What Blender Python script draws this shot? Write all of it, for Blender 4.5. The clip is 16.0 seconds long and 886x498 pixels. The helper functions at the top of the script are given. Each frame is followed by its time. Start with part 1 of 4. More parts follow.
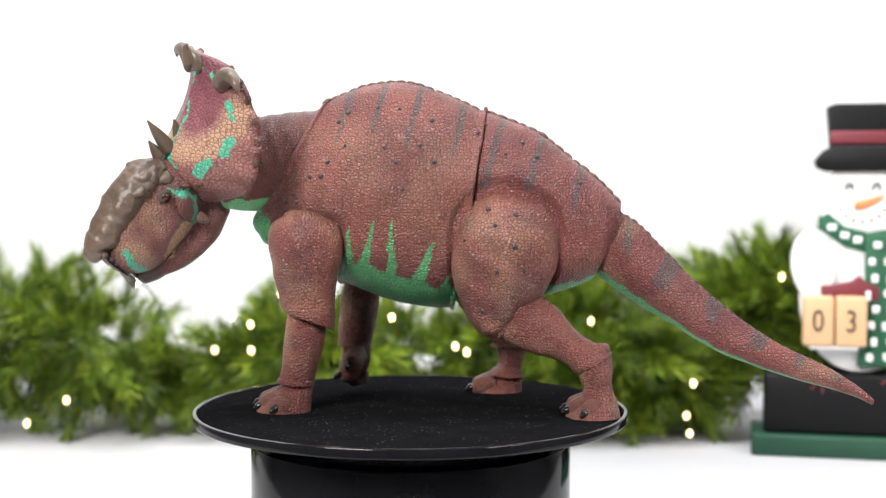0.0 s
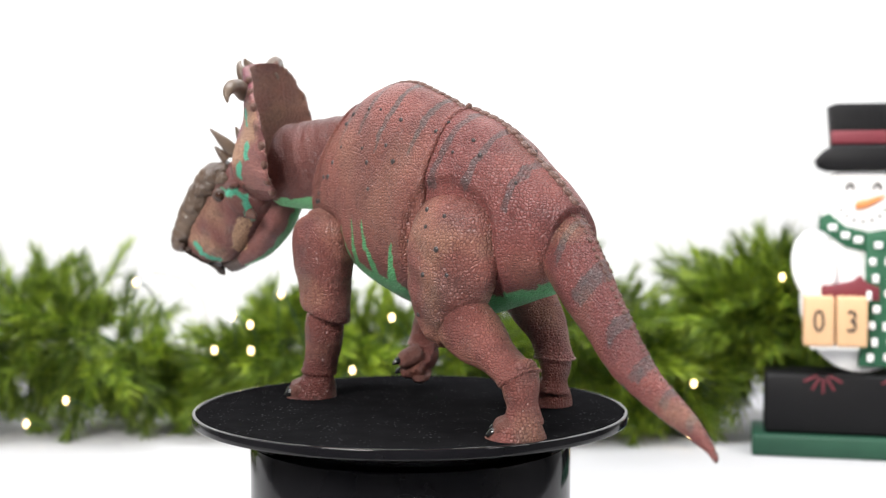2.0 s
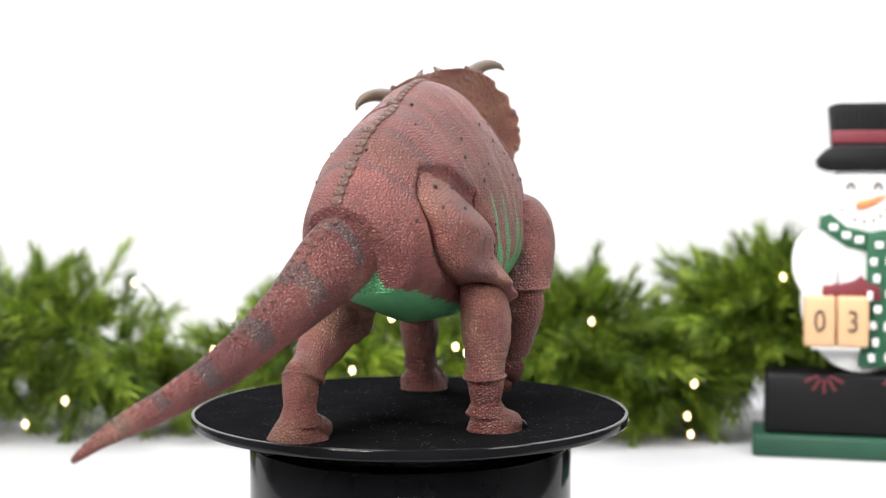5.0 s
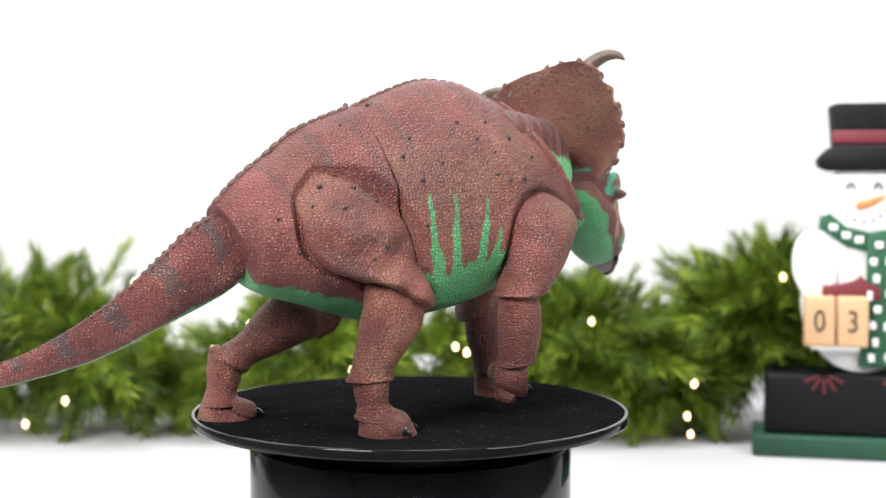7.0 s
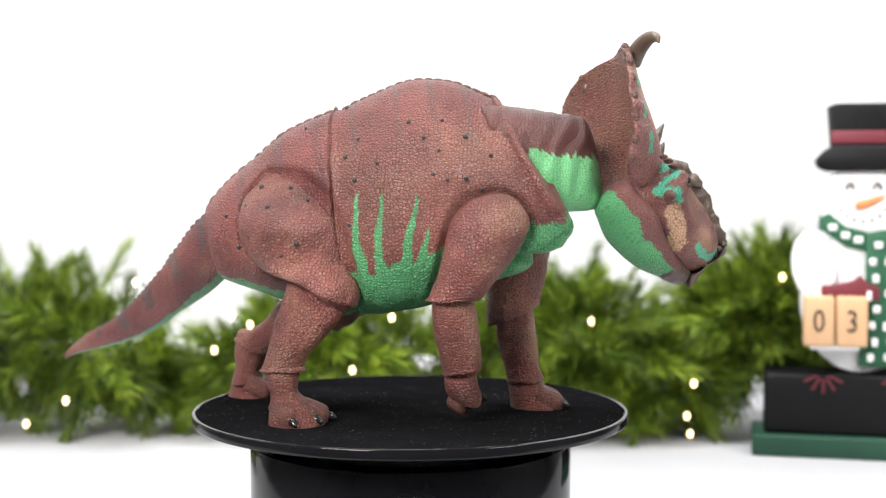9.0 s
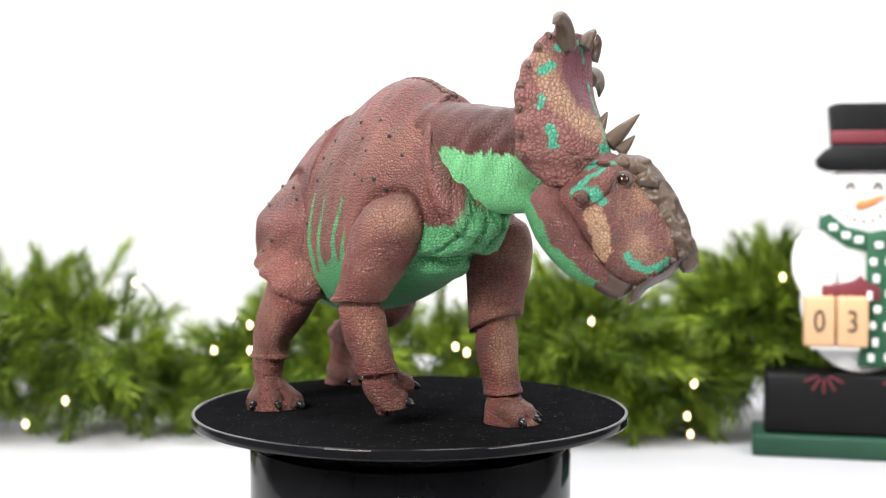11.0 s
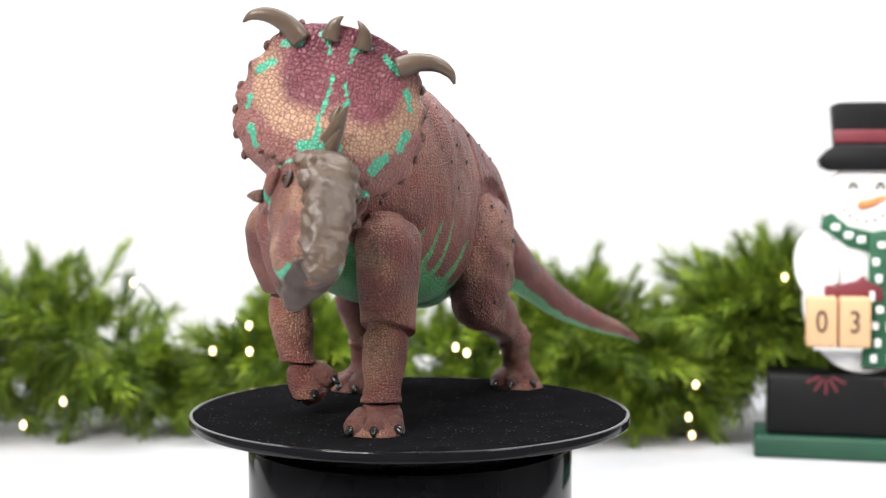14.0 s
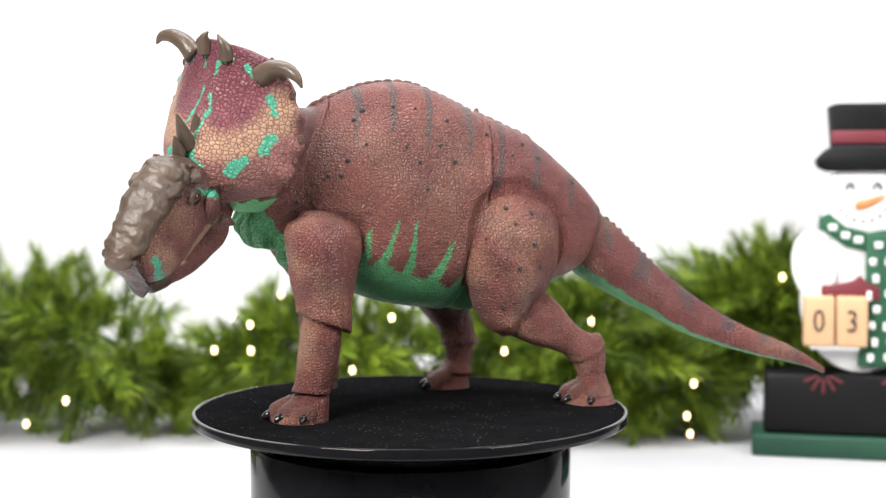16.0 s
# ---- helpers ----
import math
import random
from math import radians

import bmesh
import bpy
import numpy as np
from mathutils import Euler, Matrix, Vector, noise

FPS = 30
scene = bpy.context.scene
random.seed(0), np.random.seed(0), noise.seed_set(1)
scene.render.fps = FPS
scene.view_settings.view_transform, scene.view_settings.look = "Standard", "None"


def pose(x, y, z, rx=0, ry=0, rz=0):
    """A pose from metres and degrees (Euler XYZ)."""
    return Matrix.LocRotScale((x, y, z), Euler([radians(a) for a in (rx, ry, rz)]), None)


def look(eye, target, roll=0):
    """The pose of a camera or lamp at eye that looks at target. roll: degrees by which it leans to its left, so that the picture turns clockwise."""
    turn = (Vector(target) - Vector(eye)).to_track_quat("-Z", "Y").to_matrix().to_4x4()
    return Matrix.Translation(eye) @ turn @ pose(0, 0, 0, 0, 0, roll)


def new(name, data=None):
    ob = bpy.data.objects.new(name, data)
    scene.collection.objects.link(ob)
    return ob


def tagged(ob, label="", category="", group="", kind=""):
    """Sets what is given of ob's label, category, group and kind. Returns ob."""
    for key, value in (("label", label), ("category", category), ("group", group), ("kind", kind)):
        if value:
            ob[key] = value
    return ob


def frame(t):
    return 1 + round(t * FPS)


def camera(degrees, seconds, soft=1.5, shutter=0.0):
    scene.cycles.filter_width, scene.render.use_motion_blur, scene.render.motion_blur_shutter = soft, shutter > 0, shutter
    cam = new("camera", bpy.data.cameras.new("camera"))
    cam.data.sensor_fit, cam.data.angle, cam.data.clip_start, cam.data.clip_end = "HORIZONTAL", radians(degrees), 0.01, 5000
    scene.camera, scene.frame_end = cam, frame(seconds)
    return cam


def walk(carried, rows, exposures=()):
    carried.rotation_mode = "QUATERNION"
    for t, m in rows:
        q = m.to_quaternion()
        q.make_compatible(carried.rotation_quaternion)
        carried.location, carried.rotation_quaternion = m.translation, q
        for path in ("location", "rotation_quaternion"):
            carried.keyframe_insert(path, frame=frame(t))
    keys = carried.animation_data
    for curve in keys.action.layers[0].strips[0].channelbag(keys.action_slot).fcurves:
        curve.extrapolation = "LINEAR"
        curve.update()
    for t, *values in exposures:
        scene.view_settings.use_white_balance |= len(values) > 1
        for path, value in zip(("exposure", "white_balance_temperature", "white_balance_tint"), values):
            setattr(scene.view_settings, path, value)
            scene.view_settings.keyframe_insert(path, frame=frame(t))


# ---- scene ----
SECONDS = 16.0
RATE = -20.8345          # degrees a second, the turntable seen from above
EYE, TILT = (0.0187, -0.7490, 0.1282), 2.770

cam = camera(37.793, SECONDS, 1.2)
cam.data.dof.use_dof = True
cam.data.dof.focus_distance = 0.685
cam.data.dof.aperture_fstop = 7.3
SLIDE = ((0, 0), (1, 0), (2.5, 0.003), (4, 0.0045), (6.5, 0.004), (8.5, 0.004), (9, 0.002), (11.5, 0.004), (12, 0.005), (12.6, 0.008), (13.1, 0.010), (14, 0.010), (14.5, 0.007), (15, 0.004), (16, 0.002))
walk(cam, [(t, pose(EYE[0], EYE[1] + s, EYE[2] - s * 0.0484, 90 - TILT, 0, 0)) for t, s in SLIDE])
scene.view_settings.exposure = 0.0

# ---- light ----
world = bpy.data.worlds.new("room_air")
world.use_nodes = True
scene.world = world
world.node_tree.nodes["Background"].inputs[0].default_value = (0.9, 0.95, 1.0, 1)
world.node_tree.nodes["Background"].inputs[1].default_value = 0.05


def softbox(name, eye, target, w, h, watts, colour):
    data = bpy.data.lights.new(name, "AREA")
    data.shape, data.size, data.size_y, data.energy, data.color = "RECTANGLE", w, h, watts, colour
    ob = new(name, data)
    ob.matrix_world = look(eye, target)
    return ob


softbox("softbox_key", (-0.66, -1.10, 0.84), (0, 0, 0.08), 0.6, 0.45, 33, (1.0, 0.96, 0.92))
# Unseen fill added on the right, standing in for bounce off the room.
softbox("side_fill", (0.95, -0.75, 0.75), (0, 0, 0.08), 0.5, 0.5, 11, (1.0, 0.97, 0.94))
softbox("softbox_backdrop", (0.0, 0.15, 1.15), (0.0, 0.75, 0.15), 1.6, 0.35, 27, (0.97, 0.98, 1.0))


# ---- materials ----
class Nodes:
    """A principled material with short calls for its nodes."""

    def __init__(self, name, rough=0.5, metal=0.0, spec=0.5):
        self.m = bpy.data.materials.new(name)
        self.m.use_nodes = True
        self.t = self.m.node_tree
        self.p = self.t.nodes["Principled BSDF"]
        self.p.inputs["Roughness"].default_value = rough
        self.p.inputs["Metallic"].default_value = metal
        self.p.inputs["Specular IOR Level"].default_value = spec
        self.co = self.t.nodes.new("ShaderNodeTexCoord").outputs["Object"]

    def link(self, a, b):
        self.t.links.new(a, b)

    def noise(self, scale, detail=4, rough=0.55):
        n = self.t.nodes.new("ShaderNodeTexNoise")
        n.inputs["Scale"].default_value, n.inputs["Detail"].default_value, n.inputs["Roughness"].default_value = scale, detail, rough
        self.link(self.co, n.inputs["Vector"])
        return n.outputs["Fac"]

    def cells(self, scale, feature="DISTANCE_TO_EDGE", co=None):
        n = self.t.nodes.new("ShaderNodeTexVoronoi")
        n.feature = feature
        n.inputs["Randomness"].default_value = 0.72
        n.inputs["Scale"].default_value = scale
        self.link(co or self.co, n.inputs["Vector"])
        return n.outputs["Distance"]

    def ramp(self, fac, stops):
        n = self.t.nodes.new("ShaderNodeValToRGB")
        els = n.color_ramp.elements
        while len(els) < len(stops):
            els.new(0.5)
        for e, (pos, col) in zip(els, stops):
            e.position, e.color = pos, (*col, 1) if len(col) == 3 else col
        self.link(fac, n.inputs[0])
        return n.outputs[0]

    def mix(self, fac, a, b, blend="MIX"):
        n = self.t.nodes.new("ShaderNodeMix")
        n.data_type, n.blend_type = "RGBA", blend
        for v, i in ((fac, 0), (a, 6), (b, 7)):
            if isinstance(v, (int, float)):
                n.inputs[i].default_value = v
            elif isinstance(v, tuple):
                n.inputs[i].default_value = (*v, 1)
            else:
                self.link(v, n.inputs[i])
        return n.outputs[2]

    def math(self, op, a, b=0.0, c=None):
        n = self.t.nodes.new("ShaderNodeMath")
        n.operation = op
        for v, i in ((a, 0), (b, 1), (c, 2)):
            if v is None:
                continue
            if isinstance(v, (int, float)):
                n.inputs[i].default_value = v
            else:
                self.link(v, n.inputs[i])
        return n.outputs[0]

    def colour(self, out):
        if isinstance(out, tuple):
            self.p.inputs["Base Color"].default_value = (*out, 1)
        else:
            self.link(out, self.p.inputs["Base Color"])
        return self

    def bump(self, height, strength=0.3, dist=0.001):
        n = self.t.nodes.new("ShaderNodeBump")
        n.inputs["Strength"].default_value, n.inputs["Distance"].default_value = strength, dist
        self.link(height, n.inputs["Height"])
        self.link(n.outputs[0], self.p.inputs["Normal"])
        return self

    def masks(self):
        n = self.t.nodes.new("ShaderNodeAttribute")
        n.attribute_name = "paint"
        s = self.t.nodes.new("ShaderNodeSeparateColor")
        self.link(n.outputs["Color"], s.inputs[0])
        return s.outputs[0], s.outputs[1], s.outputs[2], n.outputs["Alpha"]


def mat_plain(name, a, b, scale, rough=0.5, metal=0.0, bump=0.15, dist=0.0005, fine=6):
    k = Nodes(name, rough, metal)
    n = k.noise(scale, 5)
    k.colour(k.mix(n, a, b))
    k.bump(k.noise(scale * fine, 3), bump, dist)
    return k.m


def mat_skin(name, scale=400.0, base=((0.105, 0.027, 0.027), (0.255, 0.082, 0.070)), depth=0.0011, painted=True, line=0.55, leaf=((0.062, 0.265, 0.105), (0.125, 0.43, 0.185))):
    """Painted scaly vinyl: reddish brown, with painted masks for green, grey stripes, pale rub and caught light, and
    teal marks.
    """
    k = Nodes(name, 0.43, 0.0, 0.42)
    green, dark, pale, teal = k.masks() if painted else (0.0, 0.0, 0.12, 0.0)
    warp = k.t.nodes.new("ShaderNodeVectorMath")
    warp.operation = "ADD"
    wn = k.t.nodes.new("ShaderNodeTexNoise")
    wn.inputs["Scale"].default_value = 120
    k.link(k.co, wn.inputs["Vector"])
    ws = k.t.nodes.new("ShaderNodeVectorMath")
    ws.operation = "SCALE"
    ws.inputs[3].default_value = 0.0022
    k.link(wn.outputs["Color"], ws.inputs[0])
    k.link(k.co, warp.inputs[0])
    k.link(ws.outputs[0], warp.inputs[1])
    edge = k.cells(scale, co=warp.outputs[0])
    plate = k.ramp(edge, [(0.0, (0, 0, 0)), (0.10, (0.42, 0.42, 0.42)), (0.26, (0.80, 0.80, 0.80)), (0.5, (1, 1, 1))])
    rub = k.ramp(edge, [(0.03, (0, 0, 0)), (0.16, (1, 1, 1))])
    broad = k.ramp(k.noise(20, 6), [(0.32, (0, 0, 0)), (0.68, (1, 1, 1))])
    skin = k.mix(broad, *base)
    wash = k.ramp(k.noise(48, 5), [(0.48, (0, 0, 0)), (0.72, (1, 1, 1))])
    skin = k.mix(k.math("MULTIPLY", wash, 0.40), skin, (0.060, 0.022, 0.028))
    skin = k.mix(dark, skin, (0.062, 0.058, 0.060))
    skin = k.mix(k.math("MULTIPLY", pale, k.math("MULTIPLY_ADD", rub, 0.30, 0.48)), skin, (0.52, 0.335, 0.205))
    green_paint = k.mix(k.noise(40, 4), *leaf)
    green_paint = k.mix(k.math("MULTIPLY", wash, 0.30), green_paint, (0.050, 0.16, 0.075))
    skin = k.mix(green, skin, green_paint)
    skin = k.mix(teal, skin, (0.085, 0.43, 0.28))
    # Shade in the grooves between scales, multiplied into the colour.
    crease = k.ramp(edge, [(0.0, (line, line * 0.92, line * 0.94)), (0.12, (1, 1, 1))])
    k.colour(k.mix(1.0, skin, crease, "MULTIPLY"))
    fine = k.noise(1500, 3)
    k.bump(k.math("ADD", k.math("MULTIPLY", plate, 0.8), k.math("MULTIPLY", fine, 0.10)), 0.85, depth)
    return k.m


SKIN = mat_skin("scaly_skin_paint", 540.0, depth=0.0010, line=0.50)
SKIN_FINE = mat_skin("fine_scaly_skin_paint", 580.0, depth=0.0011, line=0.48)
# Neck green: the belly green brightened in colour for the light it catches.
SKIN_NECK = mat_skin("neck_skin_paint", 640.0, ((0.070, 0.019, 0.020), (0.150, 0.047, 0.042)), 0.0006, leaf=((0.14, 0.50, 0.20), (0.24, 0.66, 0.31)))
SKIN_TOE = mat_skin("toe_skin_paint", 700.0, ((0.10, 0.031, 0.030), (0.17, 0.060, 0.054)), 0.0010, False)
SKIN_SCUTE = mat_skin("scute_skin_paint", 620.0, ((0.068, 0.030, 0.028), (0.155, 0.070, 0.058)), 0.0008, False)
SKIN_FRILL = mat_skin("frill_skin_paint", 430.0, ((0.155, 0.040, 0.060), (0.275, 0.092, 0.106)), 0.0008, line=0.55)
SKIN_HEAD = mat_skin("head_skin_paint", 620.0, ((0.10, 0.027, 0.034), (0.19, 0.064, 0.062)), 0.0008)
HORN = mat_plain("horn_paint", (0.055, 0.038, 0.030), (0.15, 0.105, 0.072), 70, 0.36, bump=0.4, dist=0.0008)
BEAK_MAT = mat_plain("dark_beak_paint", (0.036, 0.024, 0.021), (0.095, 0.062, 0.050), 90, 0.42, bump=0.5, dist=0.0008)
BOSS_MAT = mat_plain("rough_nose_paint", (0.036, 0.026, 0.024), (0.150, 0.102, 0.070), 60, 0.40, bump=0.7, dist=0.0008, fine=6)
CLAW = mat_plain("black_claw_gloss", (0.008, 0.008, 0.009), (0.02, 0.02, 0.02), 80, 0.15, bump=0.05)
STUD = mat_plain("black_stud_paint", (0.012, 0.011, 0.013), (0.035, 0.03, 0.03), 200, 0.35)
EYE_MAT = mat_plain("dark_eye_gloss", (0.015, 0.006, 0.004), (0.05, 0.02, 0.01), 300, 0.06, bump=0.0)
BLACK_PLASTIC = mat_plain("glossy_black_plastic", (0.005, 0.005, 0.006), (0.010, 0.010, 0.012), 30, 0.09, bump=0.04)
BLACK_PLASTIC.node_tree.nodes["Principled BSDF"].inputs["Specular IOR Level"].default_value = 0.28


def mat_felt():
    k = Nodes("black_felt", 0.95, 0.0, 0.0)
    base = k.mix(k.noise(60, 6), (0.004, 0.004, 0.0044), (0.011, 0.011, 0.012))
    specks = k.ramp(k.cells(330, "F1"), [(0.0, (1, 1, 1)), (0.22, (0, 0, 0))])
    gate = k.ramp(k.noise(55, 3), [(0.42, (0, 0, 0)), (0.62, (1, 1, 1))])
    k.colour(k.mix(k.math("MULTIPLY", specks, k.math("MULTIPLY", gate, 0.75)), base, (0.20, 0.20, 0.21)))
    k.bump(k.noise(2200, 3), 0.6, 0.0006)
    return k.m


FELT = mat_felt()
CLOTH = mat_plain("white_table_cloth", (0.50, 0.50, 0.515), (0.58, 0.58, 0.59), 9, 0.9, bump=0.2, dist=0.001, fine=120)
WALL = mat_plain("white_wall_paint", (0.84, 0.85, 0.86), (0.88, 0.88, 0.88), 3, 0.8, bump=0.1, fine=60)
ROOM = mat_plain("grey_room_paint", (0.42, 0.42, 0.42), (0.48, 0.47, 0.46), 3, 0.9)


def mat_needle(name, a, c):
    k = Nodes(name, 0.42, 0.0, 0.4)
    info = k.t.nodes.new("ShaderNodeObjectInfo")
    shade = k.ramp(info.outputs["Random"], [(0.0, (0.50, 0.52, 0.5)), (0.6, (1.0, 1.0, 1.0)), (1.0, (1.55, 1.45, 1.3))])
    k.colour(k.mix(1.0, k.mix(k.noise(40, 4), a, c), shade, "MULTIPLY"))
    return k.m


NEEDLE_MATS = [mat_needle("needle_green", (0.060, 0.118, 0.010), (0.135, 0.225, 0.020)),
               mat_needle("needle_light_green", (0.135, 0.220, 0.018), (0.36, 0.47, 0.055)),
               mat_needle("needle_dark_green", (0.020, 0.042, 0.006), (0.05, 0.090, 0.011))]
WIRE_TAN = mat_plain("tan_wire", (0.42, 0.36, 0.28), (0.55, 0.47, 0.36), 60, 0.5)
WIRE = mat_plain("green_wire", (0.02, 0.05, 0.02), (0.03, 0.08, 0.03), 60, 0.5)
SNOW = mat_plain("white_wood_paint", (0.80, 0.80, 0.81), (0.88, 0.88, 0.88), 20, 0.6)
HAT = mat_plain("black_wood_paint", (0.003, 0.003, 0.004), (0.009, 0.009, 0.010), 18, 0.5)
HAT.node_tree.nodes["Principled BSDF"].inputs["Specular IOR Level"].default_value = 0.2
MAROON = mat_plain("maroon_paint", (0.12, 0.012, 0.022), (0.20, 0.025, 0.038), 30, 0.55)
SCARF_GREEN = mat_plain("dark_green_paint", (0.008, 0.075, 0.035), (0.015, 0.12, 0.055), 40, 0.6)
CARROT = mat_plain("orange_paint", (0.62, 0.20, 0.06), (0.75, 0.30, 0.10), 60, 0.55)
BLOCK = mat_plain("light_wood", (0.60, 0.36, 0.19), (0.72, 0.47, 0.27), 45, 0.55)
INK = mat_plain("dark_ink", (0.02, 0.018, 0.016), (0.05, 0.04, 0.035), 90, 0.6)
GREEN_BASE = mat_plain("green_base_paint", (0.006, 0.050, 0.027), (0.012, 0.080, 0.042), 40, 0.55)
BLUSH = mat_plain("pink_blush_paint", (0.85, 0.62, 0.58), (0.9, 0.72, 0.68), 60, 0.6)


def mat_glow():
    m = bpy.data.materials.new("warm_bulb_glow")
    m.use_nodes = True
    p = m.node_tree.nodes["Principled BSDF"]
    p.inputs["Base Color"].default_value = (1, 0.9, 0.7, 1)
    p.inputs["Emission Color"].default_value = (1.0, 0.66, 0.28, 1)
    p.inputs["Emission Strength"].default_value = 6.0
    return m


GLOW = mat_glow()


from mathutils.bvhtree import BVHTree


# ---- mesh helpers ----
def part(name, bm, material, parent, label=""):
    """One mesh object from a bmesh (or a ready mesh) under a thing or part, or at top level."""
    if isinstance(bm, bmesh.types.BMesh):
        me = bpy.data.meshes.new(name)
        bm.normal_update()
        bm.to_mesh(me)
        bm.free()
        me.shade_smooth()
    else:
        me = bm
    if not me.materials:
        me.materials.append(material)
    ob = new(name, me)
    if parent is not None:
        ob.parent = parent
    return tagged(ob, label)


def empty(name, label, category, group="", m=None):
    ob = new(name)
    ob.empty_display_size = 0.01
    if m is not None:
        ob.matrix_world = m
    return tagged(ob, label, category, group)


def catmull(rows, n):
    """Rows of numbers, drawn through smoothly at n even steps."""
    r = np.array(rows, float)
    r = np.vstack([2 * r[0] - r[1], r, 2 * r[-1] - r[-2]])
    segs = len(rows) - 1
    out = []
    for u in np.linspace(0, segs, n):
        i = min(int(u), segs - 1)
        f = u - i
        a, b, c, d = r[i:i + 4]
        out.append(0.5 * (2 * b + (c - a) * f + (2 * a - 5 * b + 4 * c - d) * f * f + (3 * b - a - 3 * c + d) * f ** 3))
    return np.array(out)


class Loft:
    """A body of rings: each row gives the ends of a ring's long axis in the side plane (xa, za, xb, zb),
    its place across (yc) and its half width. pear narrows the a end; caps are domed."""

    def __init__(self, rows, n=60, m=48, pear=0.0, power=1.0, dome=(0.5, 0.5), lean=0.0):
        rr = catmull(rows, n)
        first, last = rr[0], rr[-1]

        def centre(r):
            return np.array([(r[0] + r[2]) / 2, r[4], (r[1] + r[3]) / 2])

        def shrunk(r, k, away, dist):
            c = centre(r)
            s = r.copy()
            s[0], s[1] = c[0] + (r[0] - c[0]) * k + away[0] * dist, c[2] + (r[1] - c[2]) * k + away[2] * dist
            s[2], s[3] = c[0] + (r[2] - c[0]) * k + away[0] * dist, c[2] + (r[3] - c[2]) * k + away[2] * dist
            s[4], s[5] = r[4] + away[1] * dist, r[5] * k
            return s

        def cap(r, nxt, d):
            away = centre(r) - centre(nxt)
            away = away / (np.linalg.norm(away) + 1e-9)
            return [shrunk(r, math.cos(q), away, d * max(r[5], 0.0005) * math.sin(q)) for q in (0.35, 0.7, 1.0, 1.25, 1.45)]

        full = cap(first, rr[1], dome[0])[::-1] + list(rr) + cap(last, rr[-2], dome[1])
        lead = 5
        self.verts, self.s, self.u, self.side = [], [], [], []
        for i, r in enumerate(full):
            c = centre(r)
            half = np.array([(r[0] - r[2]) / 2, 0, (r[1] - r[3]) / 2])
            for j in range(m):
                q = 2 * math.pi * j / m
                s, w = math.cos(q), math.sin(q)
                w = math.copysign(abs(w) ** power, w) * (1 - pear * s)
                self.verts.append(c + half * s + np.array([0, w * r[5] + lean * s, 0]))
                self.s.append(s)
                self.u.append(min(max((i - lead) / (n - 1), 0), 1))
                self.side.append(w)
        self.verts = np.array(self.verts)
        self.s, self.u, self.side = np.array(self.s), np.array(self.u), np.array(self.side)
        self.rings, self.m = len(full), m

    def ease(self, fn):
        """Move each vertex by fn(place, s, u, side)."""
        for i in range(len(self.verts)):
            self.verts[i] += fn(self.verts[i], self.s[i], self.u[i], self.side[i])
        return self

    def cuff(self, dip=0.0010, lip=0.0013, size=0.13, collar=0.0):
        """Narrow the rings past the middle and end in a lip over the next joint."""
        for i in range(self.rings):
            a = i * self.m
            ring = self.verts[a:a + self.m]
            c = ring.mean(0)
            u = self.u[a]
            k = lip * min(max((u - 1 + size) / (size * 0.6), 0), 1) - dip * math.exp(-((u - 0.66) / 0.17) ** 2) + collar * (1 - min(max((u - 0.04) / 0.06, 0), 1))
            self.verts[a:a + self.m] = c + (ring - c) * (1 + k / np.linalg.norm(ring - c, axis=1).mean())
        return self

    def mesh(self, name, paint=None):
        m, k = self.m, self.rings
        faces = [(i * m + j, i * m + (j + 1) % m, (i + 1) * m + (j + 1) % m, (i + 1) * m + j) for i in range(k - 1) for j in range(m)]
        faces.append(tuple(range(m))[::-1])
        faces.append(tuple((k - 1) * m + j for j in range(m)))
        me = bpy.data.meshes.new(name)
        me.from_pydata([tuple(v) for v in self.verts], [], faces)
        bm = bmesh.new()
        bm.from_mesh(me)
        bmesh.ops.recalc_face_normals(bm, faces=bm.faces)
        bm.to_mesh(me)
        bm.free()
        if paint:
            at = me.color_attributes.new("paint", "FLOAT_COLOR", "POINT")
            vals = np.zeros((len(self.verts), 4), np.float32)
            for i in range(len(self.verts)):
                vals[i] = paint(self.verts[i], self.s[i], self.u[i], self.side[i])
            at.data.foreach_set("color", vals.ravel())
        me.shade_smooth()
        return me


def horn_mesh(name, rows, m=14, n=18):
    """A tapered curved horn: rows of x, y, z, radius."""
    rr = catmull(rows, n)
    bm = bmesh.new()
    rings = []
    for i, r in enumerate(rr):
        t = Vector(rr[min(i + 1, n - 1)][:3] - rr[max(i - 1, 0)][:3]).normalized()
        a = t.orthogonal().normalized()
        if i:
            a = (prev - t * prev.dot(t)).normalized()
        prev = a
        b = t.cross(a)
        rings.append([bm.verts.new(Vector(r[:3]) + (a * math.cos(q) + b * math.sin(q)) * max(r[3], 0.0001))
                      for q in (2 * math.pi * j / m for j in range(m))])
    for p, q in zip(rings, rings[1:]):
        for j in range(m):
            bm.faces.new((p[j], p[(j + 1) % m], q[(j + 1) % m], q[j]))
    bm.faces.new(rings[0][::-1])
    bm.faces.new(rings[-1])
    return bm


def ball(r=(1, 1, 1), at=(0, 0, 0), seg=12, rings=8, bm=None):
    bm = bm or bmesh.new()
    bmesh.ops.create_uvsphere(bm, u_segments=seg, v_segments=rings, radius=1.0, matrix=Matrix.LocRotScale(at, None, r))
    return bm


def box(size, at=(0, 0, 0), bevel=0.0, segs=2, bm=None):
    b = bmesh.new()
    bmesh.ops.create_cube(b, size=1.0, matrix=Matrix.LocRotScale(at, None, size))
    if bevel:
        bmesh.ops.bevel(b, geom=list(b.edges), offset=bevel, segments=segs, profile=0.5, affect="EDGES")
    return b


